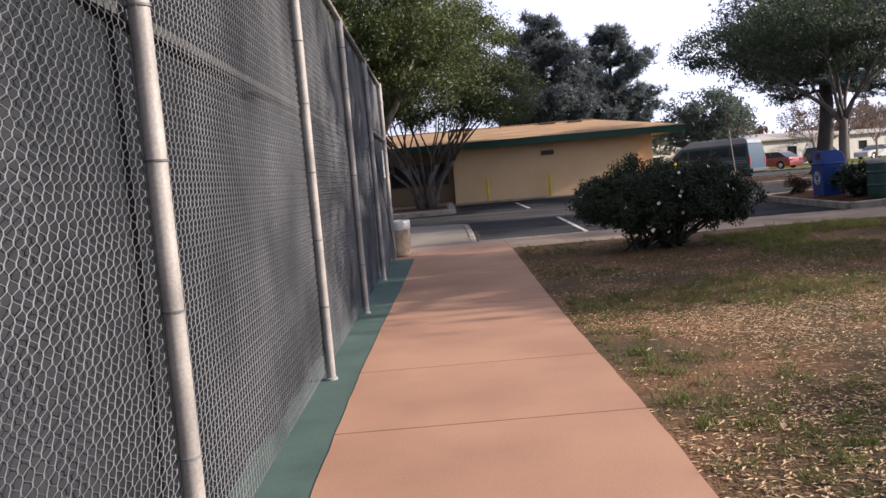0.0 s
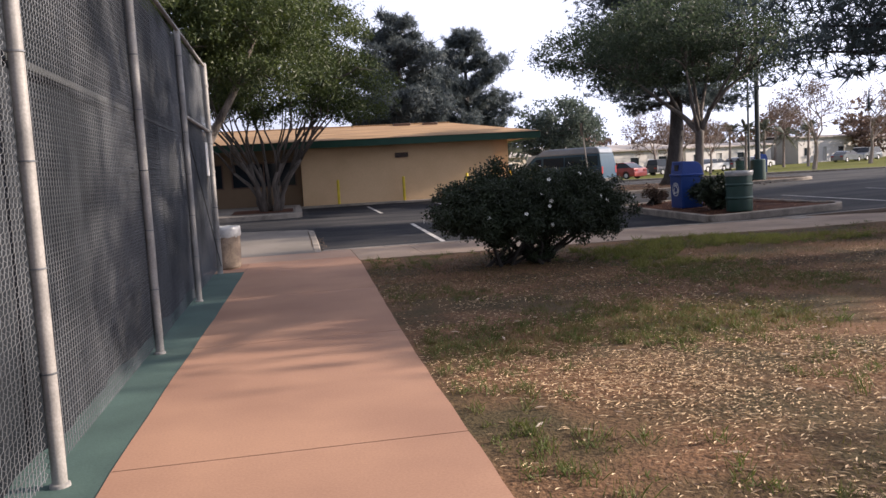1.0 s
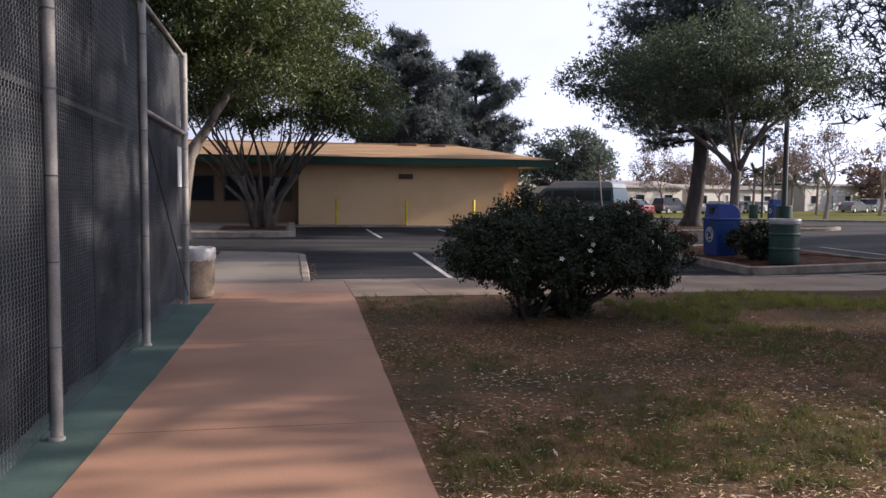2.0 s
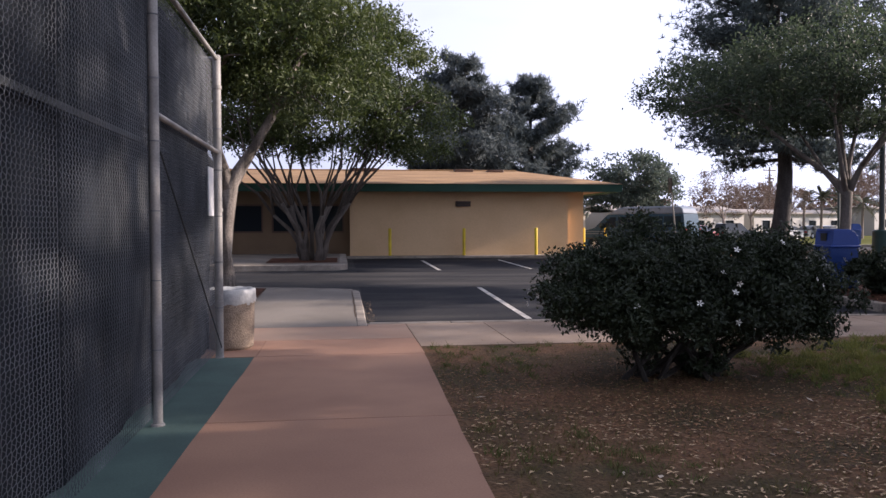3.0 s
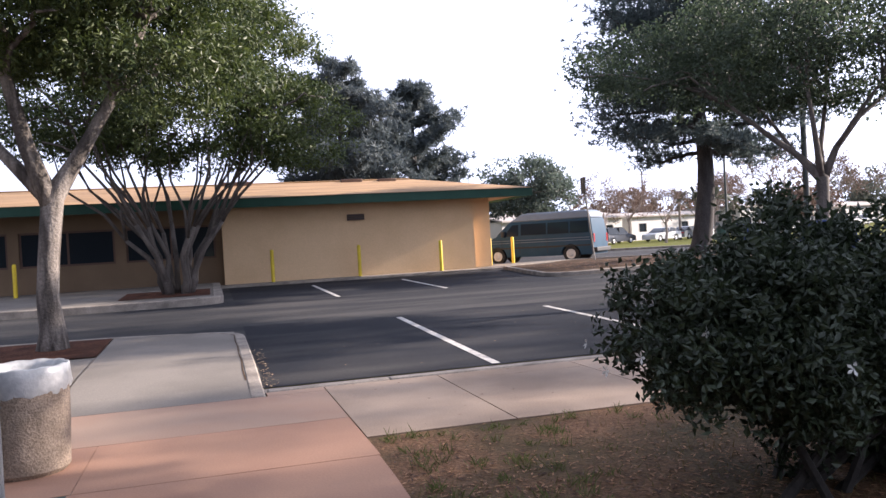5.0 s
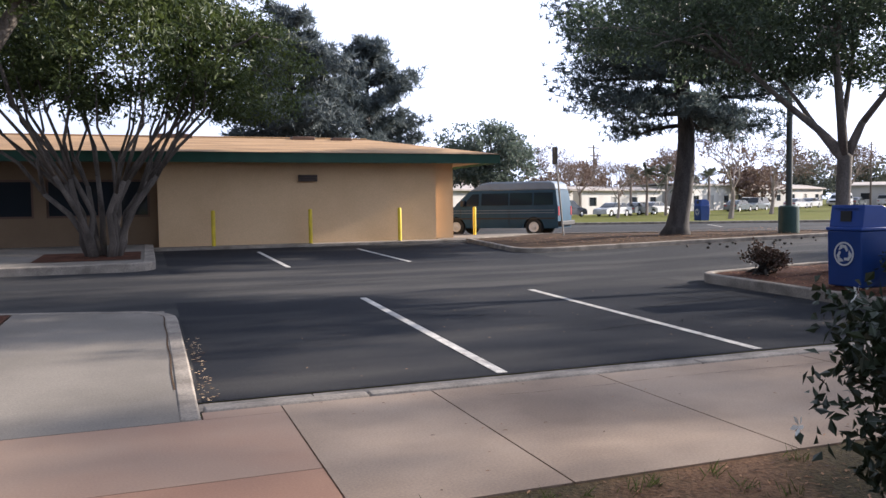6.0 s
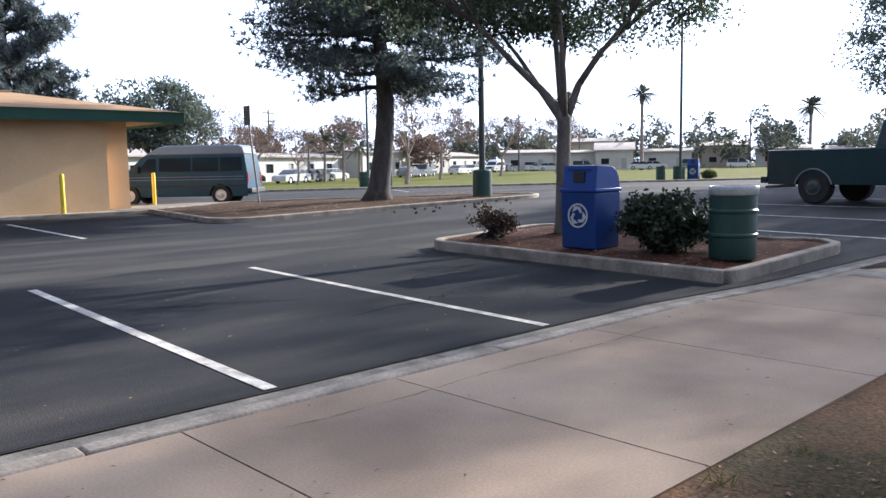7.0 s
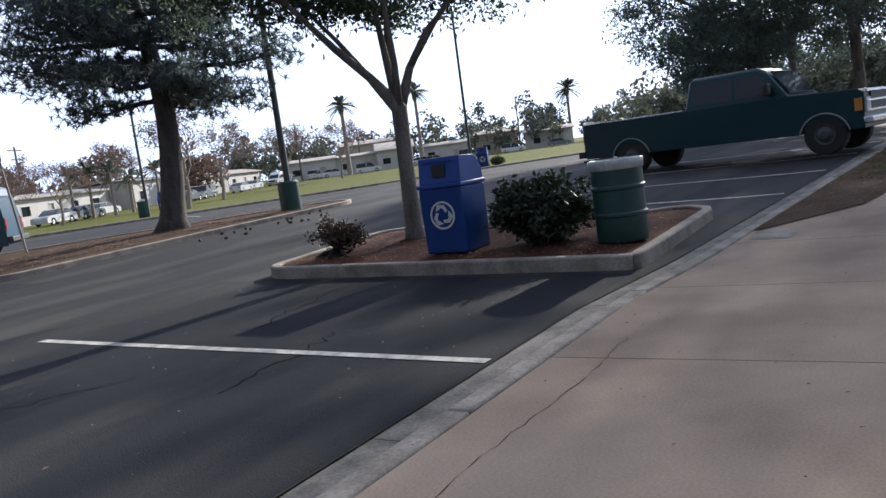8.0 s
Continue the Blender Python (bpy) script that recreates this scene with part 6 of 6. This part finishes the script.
def scatter(name, n, region, length, width, mat, label, upright=True, dz=0.0, patch=None, keep=None):
    """Small blades or fallen leaves spread over a stretch of ground."""
    x0, x1, y0, y1 = region
    P = np.stack([rng.uniform(x0, x1, n), rng.uniform(y0, y1, n)], 1)
    if x1 - x0 > 4 and y0 < 16:
        rim = np.minimum(np.minimum(P[:, 1] - y0, y1 - P[:, 1]), x1 - P[:, 0])
        P = P[rim > rng.uniform(-0.1, 1.5, n)]
    if patch:
        P = P[np.array([noise.noise(Vector((x * patch, y * patch, 3.3))) > rng.uniform(-0.35, 0.45) for x, y in P])]
    P = P[P[:, 0] > x_path(P[:, 1]) + 0.03] if x1 > 2 and y0 < 16 else P
    if keep is not None:
        P = P[keep(P[:, 0], P[:, 1])]
    n = len(P)
    B = np.concatenate([P, (gz(P[:, 0], P[:, 1]) + dz)[:, None]], 1)
    a = rng.uniform(0, 6.283, n)
    s = np.stack([np.cos(a), np.sin(a), 0 * a], 1)
    L = (length * rng.uniform(0.4, 1.3, n))[:, None]
    W = (width * rng.uniform(0.6, 1.3, n))[:, None]
    if upright:
        d = unit(np.stack([rng.normal(size=n) * 0.55, rng.normal(size=n) * 0.55, np.ones(n)], 1))
        V = np.stack([B - s * W, B + s * W, B + d * L * 0.6 + s * W * 0.6, B + d * L], 1).reshape(-1, 3)
    else:
        d = np.stack([-np.sin(a), np.cos(a), rng.uniform(-0.08, 0.16, n)], 1)
        B[:, 2] += 0.006
        up = np.array([0, 0, 0.0025])
        V = np.stack([B, B + d * L * 0.5 + s * W + up, B + d * L, B + d * L * 0.5 - s * W + up], 1).reshape(-1, 3)
    ob = fast(name, V, np.arange(n)[:, None] * 4 + np.array([[0, 1, 2, 3]]), mat)
    return tagged(ob, label, "ground cover", kind="stuff")


def tufts(name, n, per, region, length, mat, label, keep=None):
    """Tufts of grass, many blades fanning from one root, thicker in some stretches."""
    x0, x1, y0, y1 = region
    R = []
    while len(R) < n:
        x, y = rng.uniform(x0, x1), rng.uniform(y0, y1)
        if (y > 16.3 or x > x_path(y) + 0.1) and (keep is None or keep(x, y)) and noise.noise(Vector((x * 0.5, y * 0.5, 9.1))) > rng.uniform(-0.1, 0.5):
            R.append((x, y, gh(x, y) - 0.015))
    B = np.repeat(np.array(R), per, 0) + rng.normal(size=(n * per, 3)) * [0.03, 0.03, 0]
    size = np.repeat(rng.uniform(0.5, 1.3, n), per)
    m = len(B)
    d = unit(np.stack([rng.normal(size=m) * 0.5, rng.normal(size=m) * 0.5, np.ones(m)], 1))
    a = rng.uniform(0, 6.283, m)
    s = np.stack([np.cos(a), np.sin(a), 0 * a], 1) * 0.003
    L = (length * size * rng.uniform(0.5, 1.2, m))[:, None]
    V = np.stack([B - s, B + s, B + d * L * 0.6 + s * 0.6, B + d * L - [0, 0, 0.01]], 1).reshape(-1, 3)
    return tagged(fast(name, V, np.arange(m)[:, None] * 4 + np.array([[0, 1, 2, 3]]), mat), label, "grass", kind="stuff")


scatter("grass", 70000, (0.9, 13, 1.0, 16.4), 0.05, 0.003, "blade", "thin dry grass over the lawn", dz=-0.012, patch=0.55)
tufts("grass", 2600, 18, (1.0, 12.5, 1.5, 16.3), 0.085, "grass_green", "separate tufts of greener grass on the lawn")
tufts("grass", 280, 40, (4.6, 9.5, 12.6, 16.2), 0.12, "grass_bright", "patch of fresh green grass beside the bush")
scatter("leaf_litter", 80000, (0.9, 9, 1.5, 7.0), 0.05, 0.0065, "litter", "curled dry fallen leaves on the lawn", False, -0.012, 0.6)
# bright pieces laid only over the stretch that the sun reaches
scatter("leaf_litter", 62000, (0.95, 9.5, 5.6, 9.0), 0.048, 0.0042, "straw", "pale fallen leaves and straw, colour brightened for the sunlit lawn", False, -0.006, 0.8)
scatter("leaf_litter", 60000, (0.9, 11, 9.0, 16.4), 0.05, 0.007, "litter_dark", "scattered dry leaves round the bush", False, -0.012, 0.5)
scatter("leaf_litter", 16000, (1.0, 9.5, 8.4, 13.8), 0.05, 0.008, "litter", "orange-brown curled leaves in drifts before the bush", False, -0.006, 1.1)
tufts("grass", 1100, 14, (1.0, 8.5, 8.4, 12.8), 0.07, "blade", "thin olive-brown grass tufts before the bush")
scatter("leaf_litter", 120, (1.3, 7, 2.0, 15.5), 0.085, 0.015, "pale_leaf", "large pale curled leaves lying on the lawn", False, 0.0)
scatter("leaf_litter", 1500, (9.3, 12.6, 19.3, 23.9), 0.06, 0.012, "litter_dark", "dry leaves on the island mulch", False, 0.14)
scatter("leaf_litter", 2600, (9.8, 19.5, 31.2, 34.2), 0.09, 0.02, "litter_dark", "dry leaves in the pine bed", False, 0.12)
scatter("leaf_litter", 260, (1.3, 12, 16.4, 24), 0.035, 0.008, "litter_dark", "a few dry leaves on footway and asphalt", False, 0.004)
scatter("leaf_litter", 110, (0.69, 0.84, 19.0, 21.8), 0.045, 0.010, "litter", "dry leaves caught against the apron kerb", False, -0.01)
on_strip = lambda x, y: (y > y_kerb(x) - 1.28) & (y < y_kerb(x) - 0.42)
scatter("leaf_litter", 5200, (12.2, 24, 15.4, 18.3), 0.06, 0.011, "litter_dark", "dry leaves on the bare strip by the kerb", False, 0.012, None, on_strip)
tufts("grass", 150, 22, (12.2, 22, 15.4, 18.3), 0.10, "grass_green", "weeds on the bare strip by the kerb", on_strip)
tufts("grass", 330, 20, (9.9, 14.2, 31.4, 35.2), 0.10, "grass_green", "thin weeds in the pine bed", lambda x, y: y < 37.0 - 0.25 * (x - 9.6))
tufts("grass", 160, 20, (10.0, 18.8, 31.3, 33.6), 0.08, "blade", "thin dry grass in the pine bed")


def cone(x, y):
    """A fallen pine cone: an egg of small lumps."""
    t = empty("pine_cone", (x, y, gh(x, y) - 0.02), rng.uniform(0, 360), "dark fallen pine cone on the asphalt", "pine cone", "pine cones on the asphalt")
    bm = bmesh.new()
    bmesh.ops.create_icosphere(bm, subdivisions=1, radius=0.034)
    for v in bm.verts:
        v.co *= 1 + rng.uniform(-0.22, 0.22)
        v.co.x *= 1.5
        v.co.z += 0.03
    part("scales", bm, "stem_dark", t)


for k in range(18):
    cone(rng.uniform(13.2, 18.6), 30.6 - abs(rng.normal()) * 0.9)
